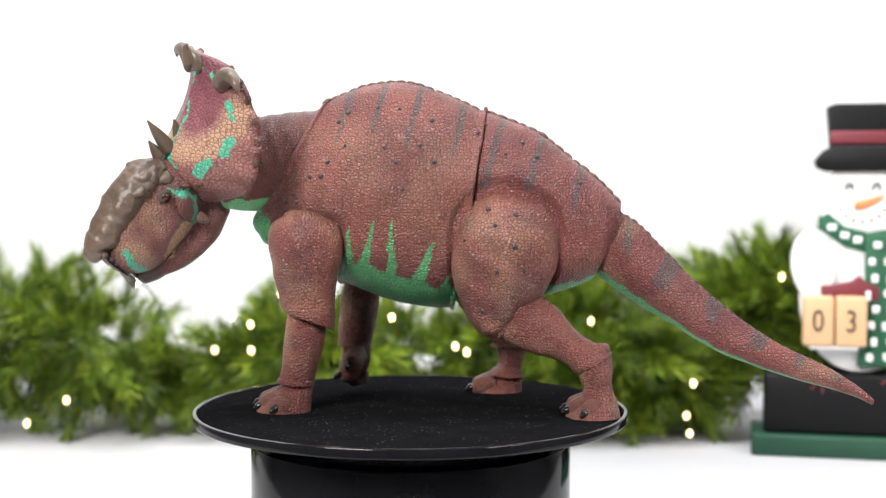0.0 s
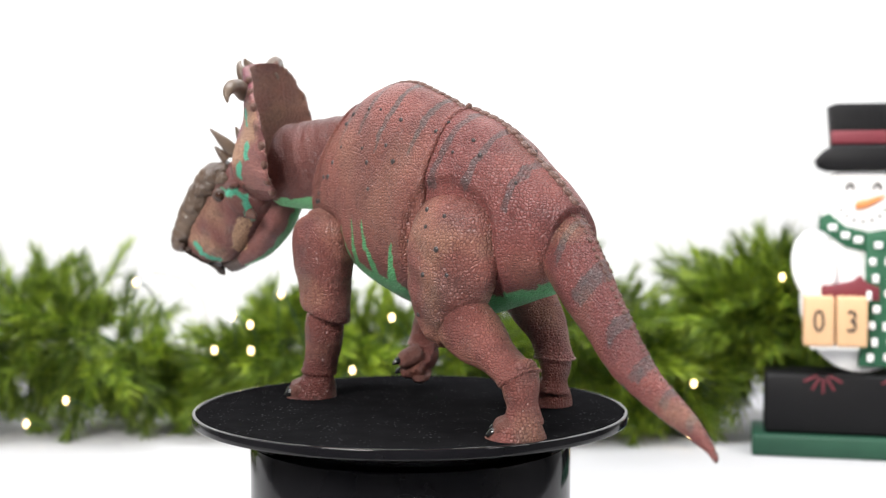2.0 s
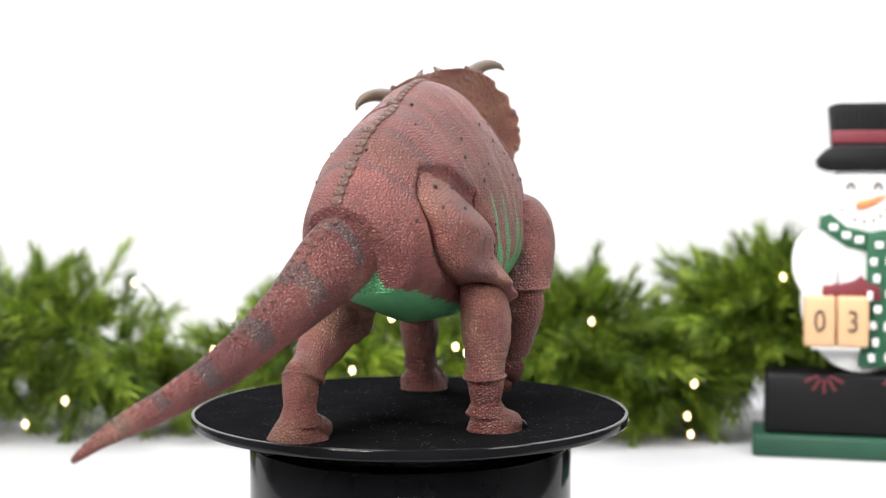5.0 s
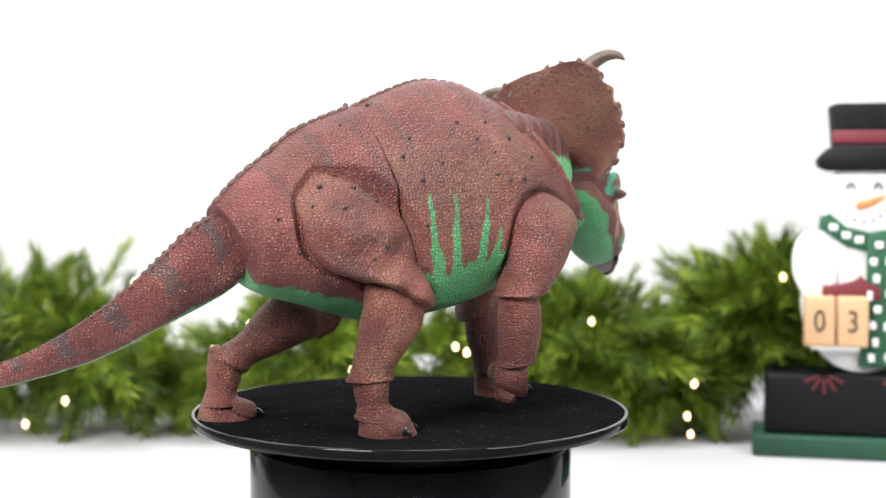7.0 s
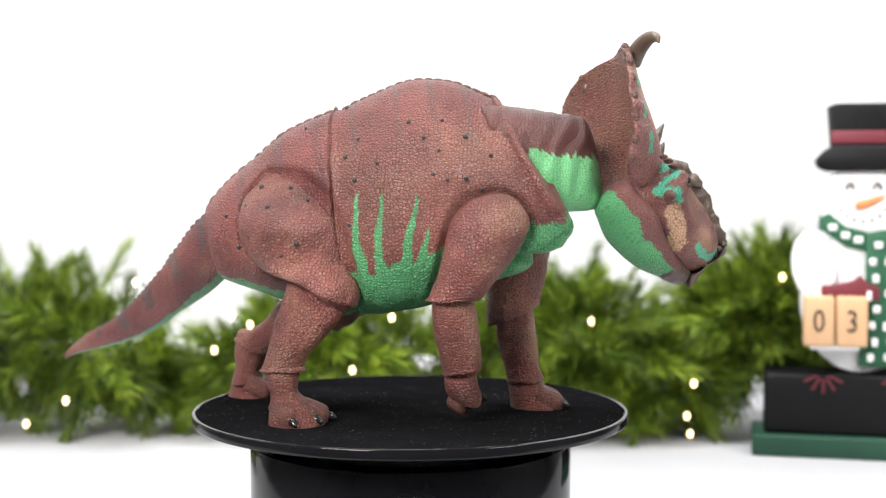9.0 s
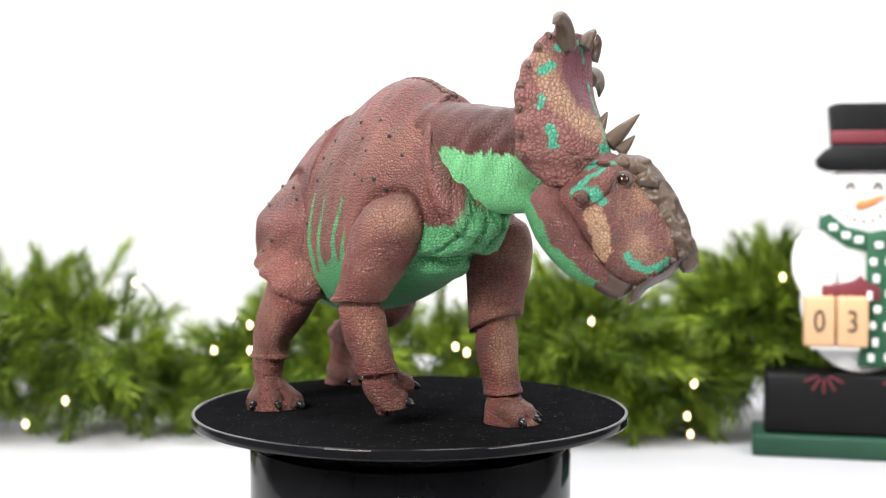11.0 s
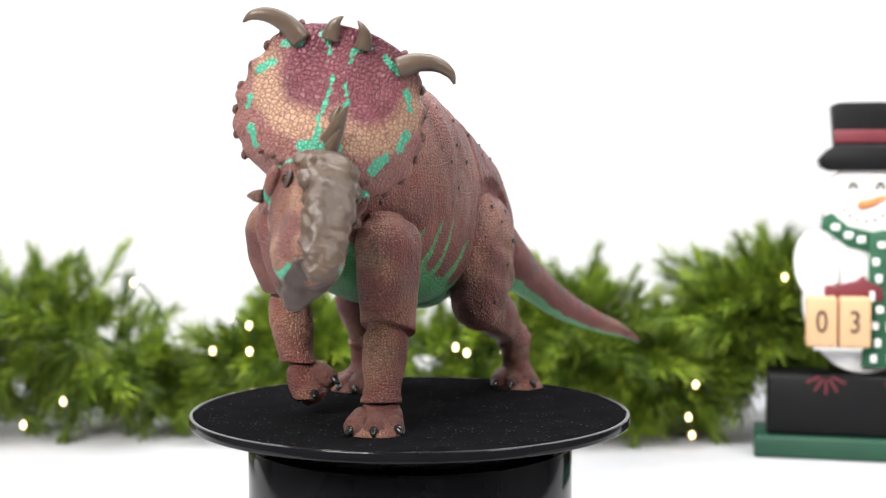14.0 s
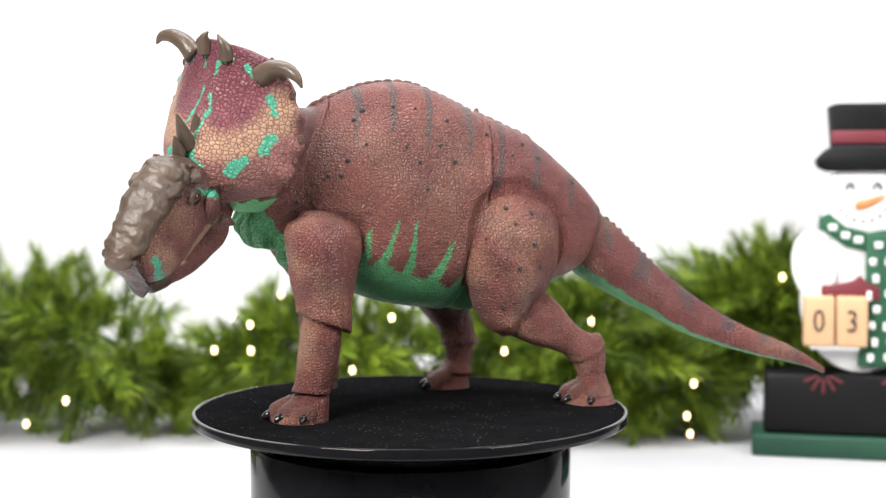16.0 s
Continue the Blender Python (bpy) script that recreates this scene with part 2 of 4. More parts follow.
def turned(profile, m=96):
    """A solid of revolution about z: profile of (radius, z) from the axis below to the axis above."""
    bm = bmesh.new()
    rings = []
    for r, z in profile:
        if r < 1e-6:
            rings.append([bm.verts.new((0, 0, z))])
        else:
            rings.append([bm.verts.new((r * math.cos(2 * math.pi * j / m), r * math.sin(2 * math.pi * j / m), z)) for j in range(m)])
    for p, q in zip(rings, rings[1:]):
        for j in range(m):
            k = (j + 1) % m
            if len(p) == 1 and len(q) > 1:
                bm.faces.new((p[0], q[k], q[j]))
            elif len(q) == 1 and len(p) > 1:
                bm.faces.new((p[j], p[k], q[0]))
            elif len(p) > 1:
                bm.faces.new((p[j], p[k], q[k], q[j]))
    bmesh.ops.recalc_face_normals(bm, faces=bm.faces)
    return bm


def smooth_angle(ob, deg=35):
    """Flat where edges are sharp."""
    me = ob.data
    me.shade_smooth()
    me.set_sharp_from_angle(angle=radians(deg))
    return ob


def prism(outline, thick, bevel=0.0015):
    """An outline in x and z cut out of a board that is thick in y, with eased edges."""
    bm = bmesh.new()
    vs = [bm.verts.new((x, -thick / 2, z)) for x, z in outline]
    f = bm.faces.new(vs)
    ext = bmesh.ops.extrude_face_region(bm, geom=[f])
    bmesh.ops.translate(bm, verts=[v for v in ext["geom"] if isinstance(v, bmesh.types.BMVert)], vec=(0, thick, 0))
    bmesh.ops.recalc_face_normals(bm, faces=bm.faces)
    if bevel:
        caps = [e for e in bm.edges if abs(e.verts[0].co.y - e.verts[1].co.y) < 1e-6]
        bmesh.ops.bevel(bm, geom=caps, offset=bevel, segments=2, profile=0.5, affect="EDGES")
    return bm


# ---- room ----
TABLE = -0.102


def room():
    def slab(name, size, at, mat, label, kind="structure"):
        return tagged(part(name, box(size, at), mat, None, label), category=name.split("_")[0], kind=kind)

    slab("wall_north", (5.0, 0.1, 2.9), (0, 0.90, 0.55), WALL, "plain white painted wall behind the table")
    slab("wall_south", (5.0, 0.1, 2.9), (0, -3.05, 0.55), ROOM, "plain pale grey painted wall")
    slab("wall_east", (0.1, 3.8, 2.9), (2.45, -1.1, 0.55), ROOM, "plain pale grey painted wall")
    slab("wall_west", (0.1, 3.8, 2.9), (-2.45, -1.1, 0.55), ROOM, "plain pale grey painted wall")
    slab("floor", (5.0, 4.05, 0.1), (0, -1.1, -0.92), ROOM, "plain grey floor")
    slab("ceiling", (5.0, 4.05, 0.1), (0, -1.1, 2.06), WALL, "plain white ceiling")
    table = empty("table", "table draped with a white cloth", "table")
    part("tabletop", box((2.2, 1.30, 0.03), (0, 0.19, TABLE - 0.019)), WALL, table)
    for x in (-1.0, 1.0):
        for y in (-0.4, 0.78):
            part("leg", box((0.06, 0.06, 0.736), (x, y, TABLE - 0.402)), WALL, table)
    n = 90
    bm = bmesh.new()
    g = {}
    for i in range(n):
        for j in range(n):
            x, y = -1.12 + 2.24 * i / (n - 1), -0.47 + 1.318 * j / (n - 1)
            z = TABLE + 0.0016 * noise.noise((x * 5, y * 5, 1)) * (0 if abs(x) < 0.15 and abs(y) < 0.15 else 1) - 0.001
            g[i, j] = bm.verts.new((x, y, z))
    for i in range(n - 1):
        for j in range(n - 1):
            bm.faces.new((g[i, j], g[i + 1, j], g[i + 1, j + 1], g[i, j + 1]))
    cloth = part("tablecloth", bm, CLOTH, None)
    tagged(cloth, "white cloth spread over the table", "tablecloth")


room()


# ---- turntable ----
def turntable():
    t = empty("turntable", "round glossy black display turntable with black felt top", "turntable", m=pose(0, 0, TABLE))
    z0 = -TABLE
    b = part("base", turned([(0, 0), (0.0905, 0), (0.0925, 0.002), (0.0925, z0 - 0.021), (0.0915, z0 - 0.0185), (0.089, z0 - 0.0185), (0.086, z0 - 0.016), (0, z0 - 0.016)]), BLACK_PLASTIC, t, "glossy black cylindrical base")
    smooth_angle(b, 40)
    plate = part("platter", turned([(0, -0.0175), (0.085, -0.0175), (0.0925, -0.0125), (0.106, -0.0075), (0.1225, -0.0055), (0.1248, -0.0050), (0.1252, -0.0044), (0.1252, -0.0007), (0.1249, 0.0000), (0.1243, 0.0003), (0.1232, 0.0003), (0.1226, -0.0006), (0, -0.0006)], 160), BLACK_PLASTIC, t, "glossy black rotating platter with a raised rim")
    smooth_angle(plate, 28)
    plate.location = (0, 0, z0)
    felt = part("felt_pad", turned([(0, -0.0004), (0.1222, -0.0004), (0.1225, -0.0002), (0.1221, 0.0), (0, 0.0)], 160), FELT, plate, "black felt with pale lint")
    smooth_angle(felt, 40)
    return t, plate


TURNTABLE, PLATTER = turntable()


# ---- dinosaur ----
def fn(p, k, seed=0.0):
    return noise.noise((p[0] * k + seed, p[1] * k, p[2] * k))


def step(v, a, b):
    return min(max((v - a) / (b - a), 0.0), 1.0)


def leg_paint(p, s, u, side):
    pale = 0.05 + step(fn(p, 45, 3.0), 0.0, 0.45) * 0.22 + 0.36 * step(s, 0.2, 0.9) * step(fn(p, 50, 7.0), -0.2, 0.3)
    return 0, step(fn(p, 60, 9.0), 0.25, 0.5) * 0.25, pale, 0


def thigh_paint(p, s, u, side):
    pale = 0.08 + step(fn(p, 45, 3.0), 0.0, 0.45) * (0.26 if p[1] < 0 else 0.16)
    return 0, step(fn(p, 60, 9.0), 0.1, 0.5) * 0.3, pale, 0


def drip(p, x0, z0, x1, z1, w):
    """How far inside a thin flame that rises from (x0, z0) to (x1, z1)."""
    f = (p[2] - z0) / (z1 - z0)
    if f > 1 or f < -0.4:
        return 0.0
    x = x0 + (x1 - x0) * f + 0.0011 * fn(p, 220) + 0.0010 * math.sin(f * 5.0)
    return 1.0 if abs(p[0] - x) < w * (1 - f) ** 1.3 + 0.0008 else 0.0


def chest_paint(p, s, u, side):
    edge = (-0.74 if side < 0 else -0.56) + 0.22 * (1 - step(u, 0.02, 0.14)) + 0.10 * fn(p, 90)
    green = 1.0 if s < edge and (u > 0.2 or p[2] < 0.122 - 0.013 * step(side, 0.35, 0.7) + 0.005 * fn(p, 160)) and (u > 0.3 or s < -0.75 or side > -0.08 - u) else 0.0
    if side < 0:
        for d in ((-0.037, 0.072, -0.0334, 0.1045, 0.0028), (-0.031, 0.074, -0.0187, 0.1085, 0.0032), (-0.0125, 0.072, -0.0092, 0.1080, 0.0032), (0.001, 0.070, 0.0143, 0.0975, 0.0042), (0.0150, 0.065, 0.024, 0.079, 0.005)):
            green = max(green, drip(p, *d))
    else:
        for d in ((0.0190, 0.090, 0.0227, 0.1235, 0.0020), (0.0066, 0.082, 0.0081, 0.1240, 0.0026), (-0.0078, 0.082, -0.0116, 0.1235, 0.0030), (-0.017, 0.086, -0.0185, 0.106, 0.0028)):
            green = max(green, drip(p, *d))
    dark = 0.0
    for x0 in (-0.037, -0.018, 0.003, 0.030):
        x = x0 + (p[2] - 0.17) * 0.25 + 0.0015 * fn(p, 140)
        if abs(p[0] - x) < 0.0023 * (0.35 + 0.65 * step(s, 0.35, 0.85)) and s > 0.40 + 0.14 * fn(p, 80, 5):
            dark = (0.75 if side < 0 else 0.35) + 0.3 * fn(p, 300)
    # Mid flank: paler scales, with part of its sheen painted in.
    pale = 0.04 + (0.08 + step(fn(p, 30, 2.0), -0.1, 0.5) * 0.14) * (1 - step(abs(s - 0.05), 0.35, 0.7))
    return green, dark, pale, 0


def hips_paint(p, s, u, side):
    green = 1.0 if s < -0.80 - 0.08 * u + 0.07 * fn(p, 160) else 0.0
    dark = 0.0
    for x0 in (0.047, 0.072, 0.100):
        x = x0 - 0.002 + (p[2] - 0.14) * 0.3 + 0.002 * fn(p, 140)
        if abs(p[0] - x) < 0.0024 and s > 0.22 + 0.2 * fn(p, 80, 5):
            dark = (0.62 if side < 0 else 0.3) + 0.35 * fn(p, 300)
    pale = step(fn(p, 30, 2.0), 0.1, 0.6) * 0.12
    return green, dark, pale, 0


def tail_paint(p, s, u, side):
    green = 1.0 if s < -0.80 - 0.10 * u + 0.06 * fn(p, 160) else 0.0
    dark = 0.0
    for c in (0.10, 0.23, 0.36, 0.50, 0.64, 0.78):
        if abs(u - c + 0.012 * fn(p, 120)) < 0.020 and s > -0.05 + 0.3 * fn(p, 90, 5):
            dark = 0.65 + 0.3 * fn(p, 300)
    pale = step(fn(p, 40, 2.0), 0.1, 0.6) * 0.3
    return green, dark, pale, 0


def neck_paint(p, s, u, side):
    edge = -0.80 if side < 0 else -0.80 + 0.85 * step(side, 0.1, 0.45)
    edge += 0.13 * abs((p[0] * 190 + 0.6 * fn(p, 200)) % 1.0 * 2 - 1) if side > 0.1 else 0.0
    green = 1.0 if s < edge + 0.14 * fn(p, 140) else 0.0
    return green, 0.3 * step(s, 0.72, 0.9) * (1 - green), 0.05, 0


CHEST = [
    (-0.0508, 0.1756, -0.0893, 0.1091, 0.0195, 0.0260),
    (-0.0461, 0.1786, -0.0853, 0.0967, 0.0191, 0.0285),
    (-0.0386, 0.1821, -0.0685, 0.0820, 0.0179, 0.0345),
    (-0.0258, 0.1866, -0.0456, 0.0740, 0.0161, 0.0405),
    (-0.0092, 0.1885, -0.0261, 0.0658, 0.0143, 0.0435),
    (0.0074, 0.1864, -0.0060, 0.0593, 0.0124, 0.0440),
    (0.0240, 0.1797, 0.0124, 0.0561, 0.0107, 0.0435),
    (0.0431, 0.1691, 0.0250, 0.0566, 0.0091, 0.0420),
]
HIPS = [
    (0.0411, 0.1717, 0.0260, 0.0576, 0.0091, 0.0410),
    (0.0569, 0.1660, 0.0406, 0.0547, 0.0076, 0.0400),
    (0.0768, 0.1564, 0.0702, 0.0622, 0.0051, 0.0365),
    (0.0934, 0.1436, 0.0898, 0.0683, 0.0033, 0.0330),
    (0.1094, 0.1298, 0.1045, 0.0734, 0.0018, 0.0280),
    (0.1205, 0.1184, 0.1067, 0.0758, 0.0011, 0.0220),
]
TAIL = [
    (0.1162, 0.1164, 0.1066, 0.0784, -0.0016, 0.0170),
    (0.1313, 0.1061, 0.1199, 0.0676, -0.0092, 0.0152),
    (0.1587, 0.0769, 0.1435, 0.0534, -0.0232, 0.0112),
    (0.1812, 0.0565, 0.1694, 0.0378, -0.0378, 0.0086),
    (0.2025, 0.0423, 0.1965, 0.0280, -0.0515, 0.0066),
    (0.2201, 0.0340, 0.2173, 0.0224, -0.0618, 0.0053),
    (0.2349, 0.0250, 0.2344, 0.0181, -0.0705, 0.0035),
    (0.2439, 0.0171, 0.2431, 0.0141, -0.0757, 0.0012),
]
NECK = [
    (-0.0427, 0.1739, -0.0764, 0.1138, 0.0180, 0.0230),
    (-0.0624, 0.1722, -0.0827, 0.1146, 0.0150, 0.0234),
    (-0.0847, 0.1692, -0.0923, 0.1140, 0.0080, 0.0235),
    (-0.0983, 0.1672, -0.1068, 0.1152, 0.0000, 0.0200),
]
ARM_LEFT = [
    (-0.0722, 0.1115, -0.0457, 0.1105, -0.0110, 0.0090),
    (-0.0791, 0.1064, -0.0386, 0.1051, -0.0120, 0.0145),
    (-0.0804, 0.0954, -0.0379, 0.0948, -0.0130, 0.0165),
    (-0.0789, 0.0816, -0.0402, 0.0806, -0.0130, 0.0165),
    (-0.0755, 0.0670, -0.0426, 0.0638, -0.0125, 0.0150),
    (-0.0730, 0.0589, -0.0440, 0.0469, -0.0120, 0.0135),
]
FOREARM_LEFT = [
    (-0.0705, 0.0588, -0.0479, 0.0507, -0.0115, 0.0105),
    (-0.0725, 0.0410, -0.0492, 0.0400, -0.0115, 0.0120),
    (-0.0746, 0.0247, -0.0532, 0.0231, -0.0115, 0.0105),
    (-0.0759, 0.0156, -0.0561, 0.0143, -0.0115, 0.0100),
]
HAND_LEFT = [
    (-0.0766, 0.0149, -0.0561, 0.0143, -0.0115, 0.0100),
    (-0.0818, 0.0078, -0.0568, 0.0065, -0.0115, 0.0125),
    (-0.0877, 0.0016, -0.0572, -0.0007, -0.0115, 0.0150),
    (-0.0883, -0.0020, -0.0582, -0.0037, -0.0115, 0.0150),
]
THIGH_LEFT = [
    (0.0415, 0.1292, 0.0559, 0.1301, -0.0140, 0.0070),
    (0.0286, 0.1171, 0.0763, 0.1203, -0.0190, 0.0140),
    (0.0238, 0.0997, 0.0840, 0.1060, -0.0230, 0.0180),
    (0.0238, 0.0807, 0.0825, 0.0838, -0.0235, 0.0185),
    (0.0285, 0.0616, 0.0762, 0.0695, -0.0235, 0.0180),
    (0.0381, 0.0462, 0.0651, 0.0600, -0.0235, 0.0150),
    (0.0461, 0.0418, 0.0588, 0.0536, -0.0235, 0.0110),
]
SHIN_LEFT = [
    (0.0454, 0.0472, 0.0730, 0.0686, -0.0240, 0.0130),
    (0.0524, 0.0416, 0.0824, 0.0601, -0.0250, 0.0135),
    (0.0681, 0.0349, 0.0934, 0.0482, -0.0270, 0.0120),
    (0.0839, 0.0296, 0.1054, 0.0407, -0.0280, 0.0105),
    (0.0940, 0.0245, 0.1123, 0.0350, -0.0280, 0.0100),
]
ANKLE_LEFT = [
    (0.0927, 0.0288, 0.1122, 0.0373, -0.0290, 0.0095),
    (0.0959, 0.0176, 0.1136, 0.0234, -0.0290, 0.0090),
    (0.0966, 0.0087, 0.1149, 0.0074, -0.0290, 0.0105),
]
FOOT_LEFT = [
    (0.0957, 0.0090, 0.1153, 0.0090, -0.0310, 0.0100),
    (0.0907, 0.0040, 0.1172, 0.0027, -0.0310, 0.0135),
    (0.0869, -0.0005, 0.1179, -0.0021, -0.0310, 0.0165),
    (0.0863, -0.0027, 0.1169, -0.0034, -0.0310, 0.0165),
]
ARM_RIGHT = [
    (-0.0580, 0.1246, -0.0465, 0.1246, 0.0470, 0.0060),
    (-0.0673, 0.1192, -0.0370, 0.1191, 0.0510, 0.0145),
    (-0.0726, 0.1087, -0.0292, 0.1065, 0.0550, 0.0185),
    (-0.0658, 0.0924, -0.0247, 0.0861, 0.0590, 0.0175),
    (-0.0540, 0.0774, -0.0197, 0.0712, 0.0610, 0.0155),
    (-0.0451, 0.0679, -0.0180, 0.0682, 0.0620, 0.0135),
]
FOREARM_RIGHT = [
    (-0.0421, 0.0714, -0.0211, 0.0725, 0.0620, 0.0105),
    (-0.0458, 0.0531, -0.0217, 0.0529, 0.0590, 0.0120),
    (-0.0468, 0.0375, -0.0252, 0.0326, 0.0550, 0.0105),
    (-0.0460, 0.0294, -0.0262, 0.0276, 0.0520, 0.0100),
]
HAND_RIGHT = [
    (-0.0438, 0.0302, -0.0261, 0.0281, 0.0510, 0.0090),
    (-0.0443, 0.0213, -0.0265, 0.0204, 0.0490, 0.0105),
    (-0.0460, 0.0141, -0.0293, 0.0144, 0.0460, 0.0115),
    (-0.0456, 0.0099, -0.0330, 0.0106, 0.0450, 0.0095),
]
THIGH_RIGHT = [
    (0.0564, 0.1358, 0.0773, 0.1358, 0.0240, 0.0060),
    (0.0396, 0.1235, 0.0891, 0.1219, 0.0300, 0.0140),
    (0.0298, 0.1064, 0.0903, 0.1062, 0.0400, 0.0190),
    (0.0237, 0.0879, 0.0869, 0.0939, 0.0420, 0.0185),
    (0.0207, 0.0728, 0.0746, 0.0833, 0.0492, 0.0192),
    (0.0215, 0.0644, 0.0567, 0.0774, 0.0526, 0.0165),
    (0.0269, 0.0614, 0.0456, 0.0714, 0.0534, 0.0115),
]
SHIN_RIGHT = [
    (0.0262, 0.0624, 0.0594, 0.0760, 0.0520, 0.0130),
    (0.0309, 0.0550, 0.0645, 0.0577, 0.0550, 0.0135),
    (0.0399, 0.0444, 0.0694, 0.0425, 0.0570, 0.0120),
    (0.0477, 0.0335, 0.0732, 0.0316, 0.0570, 0.0105),
    (0.0502, 0.0279, 0.0733, 0.0285, 0.0570, 0.0100),
]
ANKLE_RIGHT = [
    (0.0513, 0.0311, 0.0713, 0.0296, 0.0575, 0.0095),
    (0.0523, 0.0197, 0.0695, 0.0179, 0.0575, 0.0090),
    (0.0477, 0.0114, 0.0689, 0.0080, 0.0575, 0.0105),
]
FOOT_RIGHT = [
    (0.0477, 0.0119, 0.0676, 0.0085, 0.0605, 0.0100),
    (0.0410, 0.0050, 0.0682, 0.0030, 0.0605, 0.0130),
    (0.0379, 0.0004, 0.0683, -0.0023, 0.0605, 0.0150),
    (0.0404, -0.0009, 0.0677, -0.0032, 0.0605, 0.0145),
]
# the head, in its own frame: x forward, y to its left, z up
SKULL = [
    (-0.0046, 0.0094, -0.0165, -0.0201, 0.0000, 0.0150),
    (0.0080, 0.0166, -0.0099, -0.0235, 0.0000, 0.0200),
    (0.0191, 0.0105, 0.0016, -0.0351, 0.0000, 0.0200),
    (0.0279, 0.0002, 0.0101, -0.0453, 0.0000, 0.0175),
    (0.0369, -0.0108, 0.0176, -0.0492, 0.0000, 0.0155),
    (0.0433, -0.0235, 0.0303, -0.0492, 0.0000, 0.0125),
    (0.0440, -0.0333, 0.0376, -0.0446, 0.0000, 0.0085),
]
JAW = [
    (-0.0162, 0.0002, -0.0317, -0.0175, 0.0000, 0.0145),
    (-0.0075, -0.0145, -0.0238, -0.0317, 0.0000, 0.0165),
    (0.0028, -0.0310, -0.0094, -0.0457, 0.0000, 0.0140),
    (0.0129, -0.0431, 0.0062, -0.0526, 0.0000, 0.0090),
    (0.0176, -0.0492, 0.0144, -0.0564, 0.0000, 0.0040),
]
BOSS = [
    (0.0147, 0.0170, 0.0110, 0.0083, 0.0010, 0.0082),
    (0.0269, 0.0156, 0.0181, -0.0012, 0.0010, 0.0114),
    (0.0389, 0.0006, 0.0282, -0.0138, 0.0010, 0.0122),
    (0.0477, -0.0157, 0.0363, -0.0269, 0.0010, 0.0112),
    (0.0537, -0.0288, 0.0432, -0.0367, 0.0010, 0.0090),
    (0.0540, -0.0359, 0.0471, -0.0405, 0.0010, 0.0054),
]
BEAK = [
    (0.0510, -0.0310, 0.0397, -0.0439, 0.0000, 0.0110),
    (0.0445, -0.0393, 0.0304, -0.0499, 0.0000, 0.0105),
    (0.0352, -0.0462, 0.0230, -0.0530, 0.0000, 0.0080),
    (0.0275, -0.0545, 0.0225, -0.0588, 0.0000, 0.0035),
]
LOWER_BEAK = [
    (0.0050, -0.0332, 0.0009, -0.0491, 0.0000, 0.0110),
    (0.0128, -0.0412, 0.0070, -0.0537, 0.0000, 0.0085),
    (0.0234, -0.0488, 0.0156, -0.0572, 0.0000, 0.0050),
]
# studs on the flanks (x, z)
STUDS_LEFT = [(-0.0362, 0.1510), (-0.0462, 0.1419), (-0.0566, 0.1336), (-0.0664, 0.1238), (-0.0713, 0.1193), (-0.0645, 0.1193), (-0.0723, 0.1145), (-0.0348, 0.1699), (-0.0403, 0.1646), (-0.0178, 0.1724), (-0.0057, 0.1716), (0.0127, 0.1650), (0.0060, 0.1509), (-0.0141, 0.1497), (0.0139, 0.1417), (-0.0074, 0.1415), (-0.0036, 0.1266), (-0.0501, 0.1339), (0.0386, 0.1579), (0.0430, 0.1626), (0.0537, 0.1463), (0.0715, 0.1444), (0.0633, 0.1525), (0.0954, 0.1298), (0.0440, 0.1156), (0.0591, 0.1123), (0.0474, 0.1067), (0.0579, 0.0951), (0.0484, 0.0815), (0.0631, 0.0816), (0.0307, 0.0984), (0.0407, 0.0595),]
STUDS_RIGHT = [(0.0569, 0.1607), (0.0299, 0.1439), (0.0234, 0.1540), (0.0105, 0.1405), (0.0230, 0.1313), (-0.0052, 0.1630), (-0.0237, 0.1638), (-0.0368, 0.1546), (-0.0509, 0.1443), (-0.0144, 0.1542), (-0.0233, 0.1471), (0.0348, 0.1724), (0.0894, 0.1463), (-0.0289, 0.1314), (-0.0388, 0.1320), (-0.0469, 0.1266), (-0.0210, 0.1345), (0.0784, 0.1276), (0.0607, 0.1270), (0.0501, 0.1202), (0.0857, 0.1176), (0.0715, 0.1166), (0.1002, 0.1112), (0.0608, 0.0907), (0.0525, 0.0970), (0.0913, 0.0940), (0.0246, 0.1071),]
# middle line of the shield's face (x, z), half width, sweep of the sides, thickness
FRILL = [
    (0.0060, -0.0040, 0.0180, 0.0200, 0.0060),
    (0.0075, 0.0015, 0.0280, 0.0300, 0.0070),
    (0.0090, 0.0068, 0.0370, 0.0340, 0.0075),
    (0.0085, 0.0180, 0.0440, 0.0330, 0.0080),
    (0.0040, 0.0320, 0.0468, 0.0290, 0.0080),
    (0.0000, 0.0450, 0.0450, 0.0240, 0.0070),
    (-0.0025, 0.0585, 0.0400, 0.0180, 0.0060),
    (-0.0040, 0.0675, 0.0330, 0.0130, 0.0055),
    (-0.0045, 0.0742, 0.0240, 0.0090, 0.0050),
    (-0.0045, 0.0770, 0.0140, 0.0050, 0.0045),
]
HEAD_POSE = Matrix(((-0.8672, 0.4797, 0.1334, -0.1332), (-0.4979, -0.8355, -0.2323, -0.0080), (0.0, -0.2679, 0.9635, 0.1284), (0, 0, 0, 1)))


